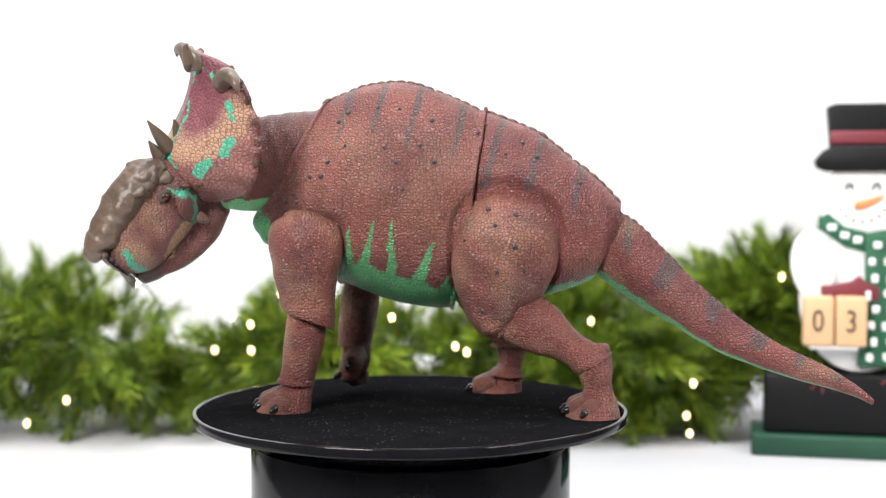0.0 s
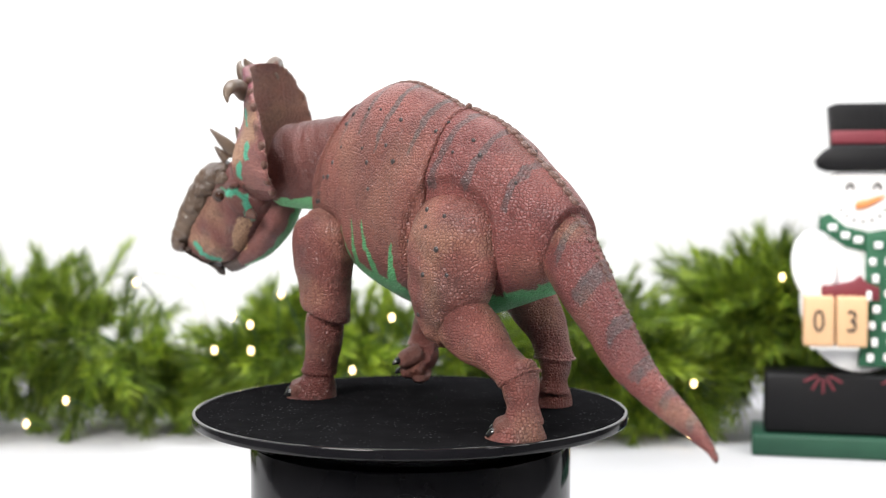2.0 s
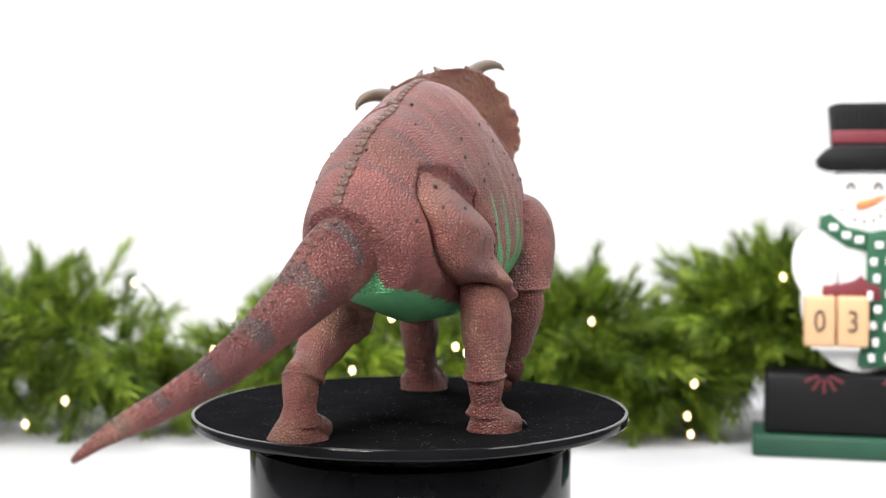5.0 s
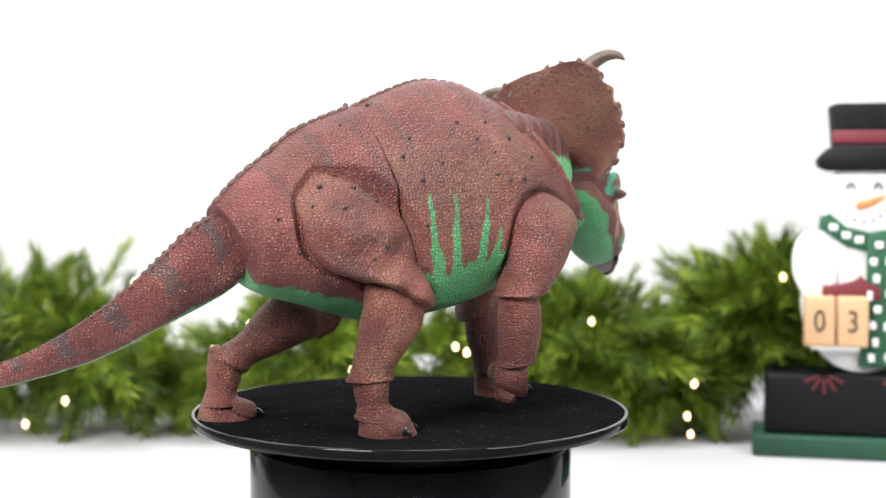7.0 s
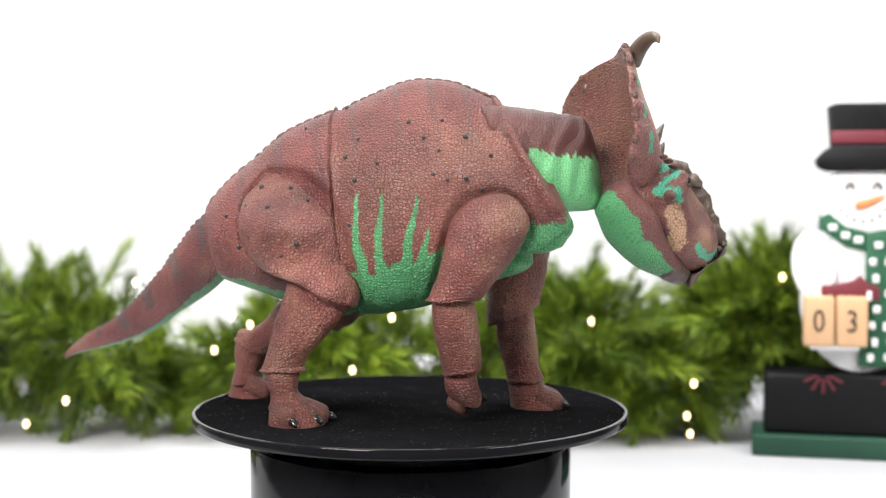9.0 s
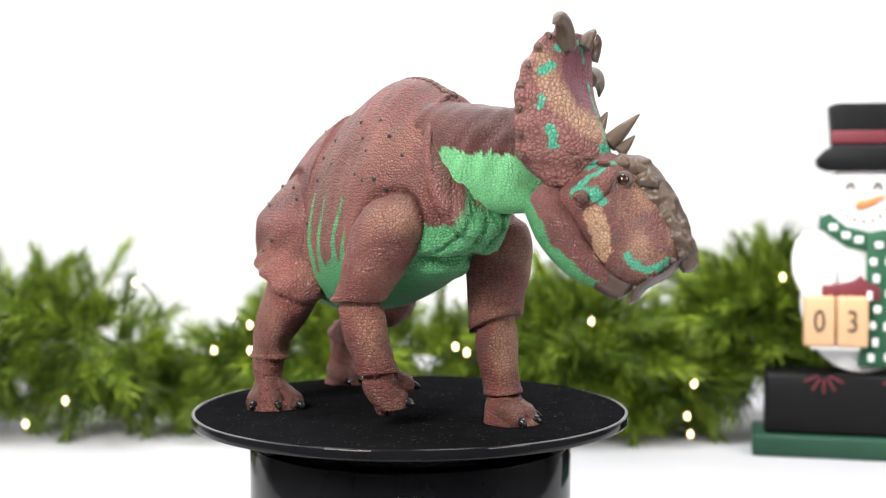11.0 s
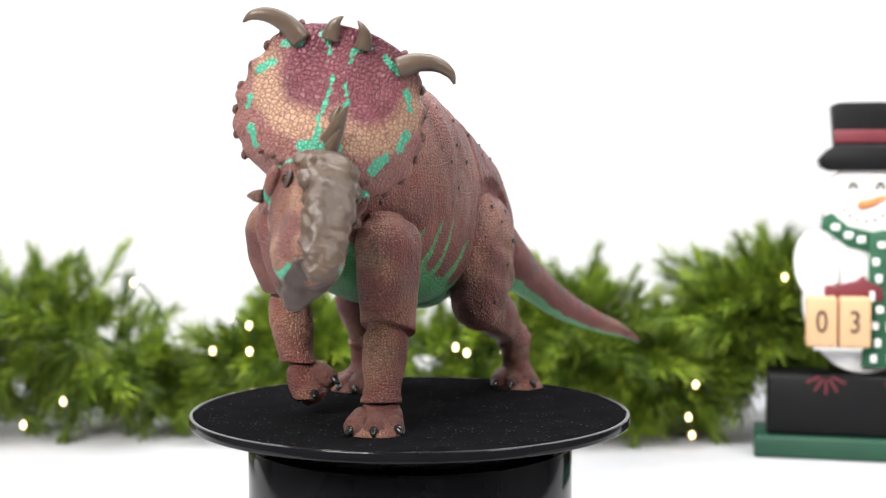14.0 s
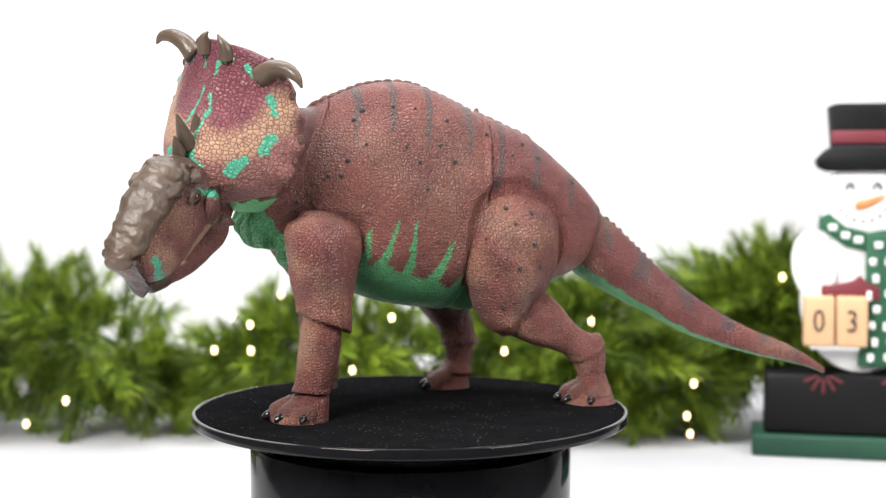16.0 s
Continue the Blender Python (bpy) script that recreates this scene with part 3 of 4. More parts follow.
def stroke(p, pts, w):
    """Whether (y, z) of p lies within w of a line of points."""
    y, z = p[1], p[2]
    for (a, b), (c, d) in zip(pts, pts[1:]):
        l2 = (c - a) ** 2 + (d - b) ** 2
        f = min(max(((y - a) * (c - a) + (z - b) * (d - b)) / l2, 0), 1)
        if math.hypot(y - a - f * (c - a), z - b - f * (d - b)) < w + 0.0009 * fn(p, 700) + 0.0009 * fn(p, 330, 3.0):
            return True
    return False


FRILL_MARKS = [
    (((-0.0313, 0.0617), (-0.0237, 0.0641)), 0.0020),
    (((-0.0394, 0.0465), (-0.0345, 0.0524)), 0.0020),
    (((-0.0156, 0.0707), (-0.0114, 0.0678), (-0.0093, 0.0623)), 0.0011),
    (((0.0013, 0.0609), (0.0005, 0.0660), (0.0086, 0.0703)), 0.0011),
    (((0.0170, 0.0678), (0.0250, 0.0632)), 0.0017),
    (((0.0316, 0.0553), (0.0356, 0.0480)), 0.0016),
    (((0.0371, 0.0359), (0.0353, 0.0281)), 0.0022),
    (((0.0294, 0.0217), (0.0246, 0.0140)), 0.0026),
    (((-0.0053, 0.0523), (-0.0050, 0.0416), (-0.0067, 0.0321), (-0.0055, 0.0215)), 0.0009),
    (((0.0013, 0.0504), (0.0046, 0.0414), (0.0037, 0.0341), (0.0016, 0.0249)), 0.0010),
    (((-0.0107, 0.0160), (-0.0002, 0.0180), (0.0060, 0.0165)), 0.0027),
    (((0.0060, 0.0165), (0.0120, 0.0135)), 0.0017),
    (((0.0055, 0.0170), (0.0028, 0.0260)), 0.0020),
    (((-0.0060, 0.0170), (-0.0055, 0.0250)), 0.0016),
    (((-0.0403, 0.0326), (-0.0404, 0.0285)), 0.0014),
    (((-0.0364, 0.0188), (-0.0318, 0.0112)), 0.0016),
]
HEAD_MARKS = [
    (((0.0135, 0.0208), (0.0040, 0.0187)), 0.0030),
    (((0.0360, -0.0330), (0.0325, -0.0390), (0.0270, -0.0440), (0.0225, -0.0452)), 0.0019),
    (((0.0148, 0.0022), (0.0071, 0.0019)), 0.0016),
    (((0.0000, -0.0021), (-0.0012, -0.0108), (-0.0030, -0.0167)), 0.0020),
    (((0.0060, 0.0030), (-0.0009, -0.0035)), 0.0011),
]
HEAD_MARKS_RIGHT = [
    (((-0.0139, 0.0084), (-0.0088, 0.0097)), 0.0016),
    (((-0.0040, 0.0082), (0.0021, 0.0062), (-0.0016, 0.0046)), 0.0020),
    (((0.0100, 0.0072), (0.0126, 0.0083)), 0.0010),
    (((0.0066, 0.0026), (-0.0016, -0.0029), (-0.0069, -0.0076)), 0.0016),
    (((-0.0066, -0.0084), (0.0023, -0.0097), (0.0063, -0.0130)), 0.0026),
    (((0.0205, -0.0385), (0.0245, -0.0425), (0.0310, -0.0437), (0.0370, -0.0420), (0.0400, -0.0385)), 0.0018),
]
STREAK = ((0.0025, -0.0190), (0.0068, -0.0271), (0.0081, -0.0359))


def hollow(y, z):
    """Distance from the middle of the hollow on either half of the shield."""
    return math.hypot(abs(y) - 0.0135, (z - 0.0525) * 0.85)


def frill_paint(p, s, u, side):
    teal = 0.0
    for pts, w in FRILL_MARKS:
        if stroke(p, pts, w):
            teal = 1.0
    r = hollow(p[1], p[2]) + 0.002 * fn(p, 90)
    band = step(r, 0.0135, 0.0205) * (1 - step(r, 0.0270, 0.0330))
    band *= (1 - step(p[2], 0.050, 0.068)) * (1 - 0.7 * step(p[2], 0.024, 0.04) * (1 - step(abs(p[1]), 0.004, 0.012)))
    rim = 0.30 * step(r, 0.026, 0.034) * (1 - step(p[2], 0.045, 0.065))
    return 0, 0, min(max(1.1 * band, rim), 1.0), teal


def cream(p):
    """The rubbed cream streak by the corner of the mouth."""
    return 1.15 if stroke((0, p[0], p[2]), STREAK, 0.0046) else 0.0


def skull_paint(p, s, u, side):
    marks = HEAD_MARKS if p[1] > 0 else HEAD_MARKS_RIGHT
    teal = 1.0 if any(stroke((0, p[0], p[2]), pts, w) for pts, w in marks) and (abs(side) > 0.3 or s > 0.6) else 0.0
    snout = 0.55 * step(fn(p, 70, 2.0), -0.3, 0.3) * step(p[0], 0.012, 0.022)
    return 0, 0.3 * step(fn(p, 120, 6.0), 0.1, 0.4), max(cream(p), 0.10 + snout), teal


def jaw_paint(p, s, u, side):
    return (1.0 if s < -0.55 + 0.2 * fn(p, 150) and u < 0.75 else 0.0), 0, max(cream(p), 0.10), 0


def cheek_paint(p):
    marks = HEAD_MARKS if p[1] > 0 else HEAD_MARKS_RIGHT
    return 0, 0, 0.15, 1.0 if any(stroke((0, p[0], p[2]), pts, w) for pts, w in marks) else 0.0


def painted(bm, paint):
    """A mesh from a bmesh, with its paint laid on by place."""
    me = bpy.data.meshes.new("painted")
    bm.to_mesh(me)
    bm.free()
    at = me.color_attributes.new("paint", "FLOAT_COLOR", "POINT")
    vals = np.array([paint(v.co) for v in me.vertices], np.float32)
    at.data.foreach_set("color", vals.ravel())
    me.shade_smooth()
    return me


def skull_forms(p, s, u, side):
    """Hollow before the eye, full upper lip, brow ridge over the eye."""
    k = math.copysign(min(abs(side), 1.0), side)
    lip = 0.0022 * math.exp(-((p[0] - 0.027) / 0.008) ** 2 - ((p[2] + 0.036) / 0.008) ** 2)
    pit = -0.0020 * math.exp(-((p[0] - 0.021) / 0.006) ** 2 - ((p[2] + 0.016) / 0.007) ** 2)
    brow = 0.0020 * math.exp(-((p[0] - 0.010) / 0.012) ** 2 - ((p[2] - 0.006) / 0.0035) ** 2)
    return np.array([0, k * (lip + pit + brow + 0.0006 * fn(p, 160)), 0])


def jaw_forms(p, s, u, side):
    """The round jaw muscle behind the mouth."""
    k = math.copysign(min(abs(side), 1.0), side)
    return np.array([0, k * (0.0042 * math.exp(-((p[0] + 0.011) / 0.010) ** 2 - ((p[2] + 0.022) / 0.011) ** 2) + 0.0005 * fn(p, 160)), 0])


def frill_mesh():
    rows = catmull(FRILL, 120)
    m = 150
    verts, faces, paint = [], [], []
    for side in (0, 1):
        for x, z, w, sweep, th in rows:
            for j in range(m):
                b = -1 + 2 * j / (m - 1)
                round_edge = math.sqrt(max(0.0, 1 - abs(b) ** 6))
                y = b * w
                dish = -0.0034 * math.exp(-(hollow(y, z) / 0.0125) ** 2) * (1 - side)
                scale_edge = 0.0008 * math.sin(z * 300) * abs(b) ** 4
                dx = dish - sweep * b * b - (th * side if side else 0) * (0.35 + 0.65 * round_edge) - 0.002 * (1 - round_edge)
                ripple = 0.0012 * math.sin(z * 420) * abs(b) ** 6
                verts.append((x + dx, b * (w + ripple), z + scale_edge))
    k = len(rows)
    for side in (0, 1):
        o = side * k * m
        for i in range(k - 1):
            for j in range(m - 1):
                q = (o + i * m + j, o + i * m + j + 1, o + (i + 1) * m + j + 1, o + (i + 1) * m + j)
                faces.append(q if side == 0 else q[::-1])
    o = k * m
    for i in range(k - 1):
        faces.append((i * m, (i + 1) * m, o + (i + 1) * m, o + i * m))
        faces.append((i * m + m - 1, o + i * m + m - 1, o + (i + 1) * m + m - 1, (i + 1) * m + m - 1))
    for j in range(m - 1):
        faces.append((j, o + j, o + j + 1, j + 1))
        e = (k - 1) * m
        faces.append((e + j, e + j + 1, o + e + j + 1, o + e + j))
    me = bpy.data.meshes.new("frill")
    me.from_pydata(verts, [], faces)
    me.materials.append(SKIN_FRILL)
    me.materials.append(SKIN_FINE)
    half = (k - 1) * (m - 1)
    me.polygons.foreach_set("material_index", [1 if half <= i < 2 * half else 0 for i in range(len(faces))])
    bm = bmesh.new()
    bm.from_mesh(me)
    bmesh.ops.recalc_face_normals(bm, faces=bm.faces)
    bm.to_mesh(me)
    bm.free()
    at = me.color_attributes.new("paint", "FLOAT_COLOR", "POINT")
    vals = np.zeros((len(verts), 4), np.float32)
    for i, v in enumerate(verts):
        # The back is painted paler throughout, for the light that falls on it.
        vals[i] = frill_paint(v, 0, 0, 0) if i < k * m else (0, 0, 0.26 + 0.2 * fn(v, 60), 0)
    at.data.foreach_set("color", vals.ravel())
    me.shade_smooth()
    return me


def claws(foot, tips, mat=CLAW, r=0.0026):
    for x, y, z, dx, dy in tips:
        part("claw", horn_mesh("claw", [(x, y, z + 0.0012, r), (x + dx * 0.003, y + dy * 0.003, z + 0.0012, r * 0.9), (x + dx * 0.0062, y + dy * 0.0062, z - 0.0006, r * 0.35)], 10, 8), mat, foot, "glossy black claw")


def toes(foot, tips, r=0.0062, mat=None):
    for x, y, z, dx, dy in tips:
        part("toe", horn_mesh("toe", [(x - dx * 0.012, y - dy * 0.012, z + 0.005, r * 1.1), (x - dx * 0.004, y - dy * 0.004, z + 0.0025, r), (x, y, z + 0.0012, r * 0.85), (x + dx * 0.0022, y + dy * 0.0022, z + 0.0008, r * 0.4)], 12, 10), mat or SKIN_TOE, foot)


def lumps(amount, k=55):
    """Muscle and fold relief for a loft."""
    def fn3(p, s, u, side):
        q = np.array([fn(p, k), fn(p, k, 4.0), fn(p, k, 8.0)]) * amount
        return q + np.array([0, 1, 0]) * fn(p * np.array([2.2, 1, 0.6]), k * 1.6, 2.0) * amount * 0.6
    return fn3


def breast_folds(p, s, u, side):
    """Skin folds on the breast, between the arms: slanting creases above one deep cross fold."""
    k = (1 - step(u, 0.30, 0.42)) * (1 - step(s, -0.40, -0.20)) * (1 - step(abs(side), 0.60, 0.90))
    slant = math.sin((p[1] - 0.02) * 260 + (p[2] - 0.1) * 150 + 1.2 * fn(p, 60))
    crease = math.exp(-(slant / 0.35) ** 2) * step(p[2], 0.090, 0.097)
    cross = math.exp(-((p[2] - 0.089 - 0.004 * fn(p, 40)) / 0.0032) ** 2)
    swell = 0.0040 * step(p[2], 0.088, 0.097)
    return np.array([0.0042 * crease + 0.0070 * cross - swell, 0, 0.0018 * crease + 0.0045 * cross - swell * 0.5]) * k


def neck_folds(p, s, u, side):
    """Stretched skin: upright wrinkles round the neck."""
    w = math.sin(p[0] * 620 + p[2] * 160 + 2.5 * fn(p, 45)) * (0.4 + 0.6 * step(fn(p, 40, 6.0), -0.2, 0.3))
    return np.array([0, math.copysign(min(abs(side), 1.0), side) * 0.0008 * w, s * 0.0003 * w])


def thigh_folds(p, s, u, side):
    """Slanting muscle folds low on a thigh."""
    w = math.sin(p[0] * 260 + p[2] * 330 + 2.2 * fn(p, 35)) * step(u, 0.25, 0.55) * (1 - step(u, 0.8, 1.0)) * step(abs(side), 0.3, 0.7)
    return np.array([0, math.copysign(0.0009, side) * w, 0])


def boss_ridges(p, s, u, side):
    """A lumpy worn nose boss: broad hollows, short ledges at its sides."""
    q = p * np.array([1.0, 0.45, 1.0])
    out = np.array([0.75 * s, math.copysign(min(abs(side), 1.0), side), 0.6 * s])
    ledge = math.sin(p[2] * 620 + 3.0 * fn(p, 120)) * 0.0007 * step(abs(side), 0.5, 0.9)
    return out * (fn(p, 95) * 0.0018 + fn(q, 210, 3.0) * 0.0010 + fn(q, 520, 8.0) * 0.0004 + ledge)


def groove(start=0.0, end=0.0, depth=0.0022):
    """A recess at the first or last ring, where two parts of the figure meet."""
    def fn3(p, s, u, side):
        k = (1 - step(u, start * 0.5, start) if start else 0) + (step(u, 1 - end, 1) if end else 0)
        return np.array([0, -math.copysign(1, side) * abs(side) ** 0.5 * depth * k, -s * depth * k])
    return fn3


def moat(rows, sign, wide=0.0032, depth=0.0034):
    """A recess in the body round a limb's outline, on one flank."""
    rr = catmull(rows, 24)
    poly = np.vstack([rr[:, 0:2], rr[::-1, 2:4]])
    nxt = np.roll(poly, -1, axis=0)
    lo, hi = poly.min(0) - wide, poly.max(0) + wide

    def fn3(p, s, u, side):
        q = np.array([p[0], p[2]])
        if side * sign < 0.25 or (q < lo).any() or (q > hi).any():
            return np.zeros(3)
        e, w = nxt - poly, q - poly
        f = np.clip((w * e).sum(1) / ((e * e).sum(1) + 1e-12), 0, 1)
        dist = np.sqrt((((w - e * f[:, None]) ** 2).sum(1)).min())
        cross = ((poly[:, 1] > q[1]) != (nxt[:, 1] > q[1])) & (q[0] < (nxt[:, 0] - poly[:, 0]) * (q[1] - poly[:, 1]) / (nxt[:, 1] - poly[:, 1] + 1e-12) + poly[:, 0])
        k = 1.0 if cross.sum() % 2 else max(0.0, 1 - dist / wide)
        return np.array([0, -sign * depth * k * step(side * sign, 0.25, 0.55), 0])
    return fn3


def scutes(owner, loft, spacing, size, mesh, mat, rows=(0,)):
    """Small pointed scutes along the ridge of a loft."""
    for off in rows:
        last = None
        for i in range(5, loft.rings - 5):
            p = loft.verts[i * loft.m + off % loft.m]
            if last is not None and np.linalg.norm(p - last) < spacing:
                continue
            nxt = loft.verts[min(i + 1, loft.rings - 1) * loft.m + off % loft.m] - p
            last = p
            k = size * (1 + 0.25 * fn(p, 900)) * (1.0 if owner.name.startswith(("chest", "hips")) else max(0.35, 1 - loft.u[i * loft.m]))
            ob = part("scute", mesh, mat, owner)
            ob.matrix_local = Matrix.Translation(p) @ Matrix.Rotation(-math.atan2(nxt[2], nxt[0]), 4, "Y") @ Matrix.Diagonal((k * 1.15, k * 1.2, k * 0.62, 1))


def dinosaur():
    d = empty("dinosaur_figure", "reddish-brown scaly horned dinosaur figure, green belly, on the turntable", "toy dinosaur")
    loft = Loft(CHEST, 150, 170, 0.24, 0.92, (0.08, 0.02), -0.008).ease(lumps(0.0012, 40)).ease(breast_folds).ease(moat(ARM_LEFT, -1)).ease(moat(ARM_RIGHT, 1)).ease(moat(THIGH_LEFT, -1)).ease(moat(THIGH_RIGHT, 1)).cuff(0.0, 0.0014, 0.03, 0.0022)
    loft_hips = Loft(HIPS, 120, 150, 0.15, 0.92, (0.02, 0.02), -0.0055).ease(lumps(0.0012, 40)).ease(groove(0.04, 0.0, 0.0028)).ease(moat(THIGH_LEFT, -1)).ease(moat(THIGH_RIGHT, 1))
    loft_tail = Loft(TAIL, 190, 90, 0.12, 1.0, (0.3, 0.8)).ease(lumps(0.0006, 60)).ease(groove(0.012, 0.0, 0.0016))
    chest = part("chest", loft.mesh("chest", chest_paint), SKIN, d)
    hips = part("hips", loft_hips.mesh("hips", hips_paint), SKIN, d)
    tail = part("tail", loft_tail.mesh("tail", tail_paint), SKIN_FINE, d)
    ring = [loft.verts[8 * loft.m + j] for j in range(4, int(loft.m * 0.31))]
    part("collar", painted(horn_mesh("collar", [(q[0] - 0.0008, q[1] - 0.0016, q[2] - 0.0010, 0.0024 * min(1.0, 0.3 + min(i, len(ring) - 1 - i) / 9)) for i, q in enumerate(ring) if i % 3 == 0], 14, 70), lambda p: (0, 0, 0.10, 0)), SKIN, d, "raised edge of the shoulder skin")
    neck = Loft(NECK, 90, 120, 0.0, 0.82, (0.2, 0.3)).ease(lumps(0.0008, 70)).ease(neck_folds)
    part("neck", neck.mesh("neck", neck_paint), SKIN_NECK, d)
    scute = ball((0.0026, 0.0022, 0.0022), seg=8, rings=5)
    scute_mesh = bpy.data.meshes.new("scute")
    scute.to_mesh(scute_mesh)
    scute.free()
    scute_mesh.shade_smooth()
    scutes(chest, loft, 0.0054, 1.05, scute_mesh, SKIN_SCUTE)
    scutes(hips, loft_hips, 0.0058, 1.25, scute_mesh, SKIN_SCUTE)
    scutes(tail, loft_tail, 0.0048, 0.7, scute_mesh, SKIN_SCUTE, (3, -3))
    limbs = []
    for name, rows, mat in (("upper_arm", ARM_LEFT, SKIN), ("forearm", FOREARM_LEFT, SKIN_FINE), ("thigh", THIGH_LEFT, SKIN), ("shin", SHIN_LEFT, SKIN_FINE), ("ankle", ANKLE_LEFT, SKIN_FINE),
                            ("upper_arm", ARM_RIGHT, SKIN), ("forearm", FOREARM_RIGHT, SKIN_FINE), ("thigh", THIGH_RIGHT, SKIN), ("shin", SHIN_RIGHT, SKIN_FINE), ("ankle", ANKLE_RIGHT, SKIN_FINE)):
        form = Loft(rows, 60, 80, 0.0, 1.12 if name == "thigh" else 0.9, (0.5, 0.35 if name == "thigh" else 0.03)).ease(lumps(0.0009, 75)).ease(groove(0.0 if name in ("thigh", "upper_arm", "shin") else 0.14, 0.0, 0.0013))
        if name == "thigh":
            form.ease(thigh_folds)
        else:
            form.cuff(0.0012 if name in ("shin", "ankle") else 0.0005, 0.0010 if name == "shin" else 0.0006)
        limbs.append(part(name, form.mesh(name, thigh_paint if name == "thigh" else leg_paint), mat, d))
    stud = ball((0.0011, 0.0011, 0.0011), seg=8, rings=6)
    stud_mesh = bpy.data.meshes.new("stud")
    stud.to_mesh(stud_mesh)
    stud.free()
    stud_mesh.shade_smooth()
    skins = [(o, BVHTree.FromPolygons([v.co for v in o.data.vertices], [p.vertices[:] for p in o.data.polygons])) for o in (chest, hips, limbs[2], limbs[7])]
    for spots, sign in ((STUDS_LEFT, -1), (STUDS_RIGHT, 1)):
        for i, (x, z) in enumerate(spots):
            hits = []
            for o, tree in skins:
                p = tree.ray_cast(Vector((x, sign * 0.3, z)), Vector((0, -sign, 0)))[0]
                if p:
                    hits.append((p.y * sign, o, p))
            if hits:
                y, o, p = max(hits, key=lambda h: h[0])
                dot = part("stud", stud_mesh, STUD, o)
                dot.location = p
                k = 0.8 + 0.5 * ((i * 37) % 10) / 10
                dot.scale = (k * 1.2, k * 0.75, k * 1.2)
    feet = {}
    for key, name, rows in (("hl", "front_foot", HAND_LEFT), ("fl", "hind_foot", FOOT_LEFT), ("hr", "front_foot", HAND_RIGHT), ("fr", "hind_foot", FOOT_RIGHT)):
        feet[key] = part(name, Loft(rows, 30, 48, 0.0, 0.9, (0.1, 0.12)).ease(lumps(0.0007, 110)).ease(groove(0.2, 0.0, 0.0014)).mesh(name, leg_paint), SKIN_FINE, d)
    for key, tips in (("hl", ((-0.0855, -0.004, 0.002, -1.0, 0.1), (-0.0835, -0.0155, 0.002, -0.9, -0.3), (-0.0745, -0.0235, 0.002, -0.6, -0.8))),
                      ("fl", ((0.091, -0.021, 0.002, -1.0, 0.2), (0.091, -0.0305, 0.002, -1, -0.1), (0.0985, -0.0405, 0.002, -0.7, -0.7))),
                      ("hr", ((-0.0380, 0.0488, 0.0082, -0.5, 0.45), (-0.0425, 0.0400, 0.0118, -0.85, -0.5), (-0.0376, 0.0320, 0.0192, -0.3, -0.95))),
                      ("fr", ((0.039, 0.053, 0.002, -1.0, -0.1), (0.0435, 0.064, 0.002, -1, 0.3), (0.053, 0.0725, 0.002, -0.6, 0.8)))):
        toes(feet[key], tips)
        claws(feet[key], tips)
    # head: the face is turned a little on the shield
    turn = pose(0, 0, 0, 0, 0, 10)
    back = turn.inverted()
    head = part("head", Loft(SKULL, 90, 96, 0.0, 0.9, (0.4, 0.3)).ease(skull_forms).mesh("head", skull_paint), SKIN_HEAD, d, "reddish-brown scaly head turned aside")
    head.matrix_local = HEAD_POSE @ turn
    part("jaw", Loft(JAW, 60, 72, 0.0, 0.9, (0.4, 0.3)).ease(jaw_forms).mesh("jaw", jaw_paint), SKIN_HEAD, head)
    part("nose_boss", Loft(BOSS, 110, 96, 0.0, 0.82, (0.3, 0.5)).ease(boss_ridges).mesh("nose_boss"), BOSS_MAT, head, "rough grey-brown nose boss")
    part("frill", frill_mesh(), SKIN_FRILL, head, "broad frill with cream scales and teal marks").matrix_local = back
    part("beak", Loft(BEAK, 40, 48, 0.0, 0.9, (0.3, 0.4)).ease(lumps(0.0009, 170)).mesh("beak"), BEAK_MAT, head, "grey-brown hooked beak")
    part("lower_beak", Loft(LOWER_BEAK, 24, 32, 0.0, 0.9, (0.3, 0.4)).ease(lumps(0.0005, 200)).mesh("lower_beak"), BEAK_MAT, head, "grey-brown lower beak")
    knob_bm = ball((0.0026, 0.0020, 0.0030), seg=10, rings=6)
    knob_mesh = bpy.data.meshes.new("edge_knob")
    knob_bm.to_mesh(knob_mesh)
    knob_bm.free()
    knob_mesh.shade_smooth()
    face = BVHTree.FromPolygons([v.co for v in head.data.vertices], [p.vertices[:] for p in head.data.polygons])
    for s in (1, -1):
        ey = abs(face.ray_cast(Vector((0.0163, s * 0.1, -0.0012)), Vector((0, -s, 0)))[0].y)
        part("eyelid", ball((0.0050, 0.0016, 0.0046), (0.0163, s * ey, -0.0008), 20, 12), BEAK_MAT, head, "dark ringed eyelid")
        part("eye", ball((0.0030, 0.0020, 0.0030), (0.0163, s * (ey + 0.0007), -0.0010), 16, 10), EYE_MAT, head, "small dark glossy eye")
        for bx, by, bz, br in ((0.021, 0.009, 0.009, 0.0052), (0.014, 0.0125, 0.0095, 0.0040), (0.028, 0.0105, 0.002, 0.0046)):
            knob = Loft([(bx - br, bz, bx - br * 0.9, bz - br, s * by, br * 0.6), (bx, bz + br * 0.8, bx, bz - br, s * by, br), (bx + br, bz, bx + br * 0.9, bz - br, s * by, br * 0.6)], 16, 24, 0.0, 0.9, (0.6, 0.6)).ease(lumps(0.0008, 260))
            part("brow_knob", knob.mesh("brow_knob"), BOSS_MAT, head, "rough grey-brown knob")
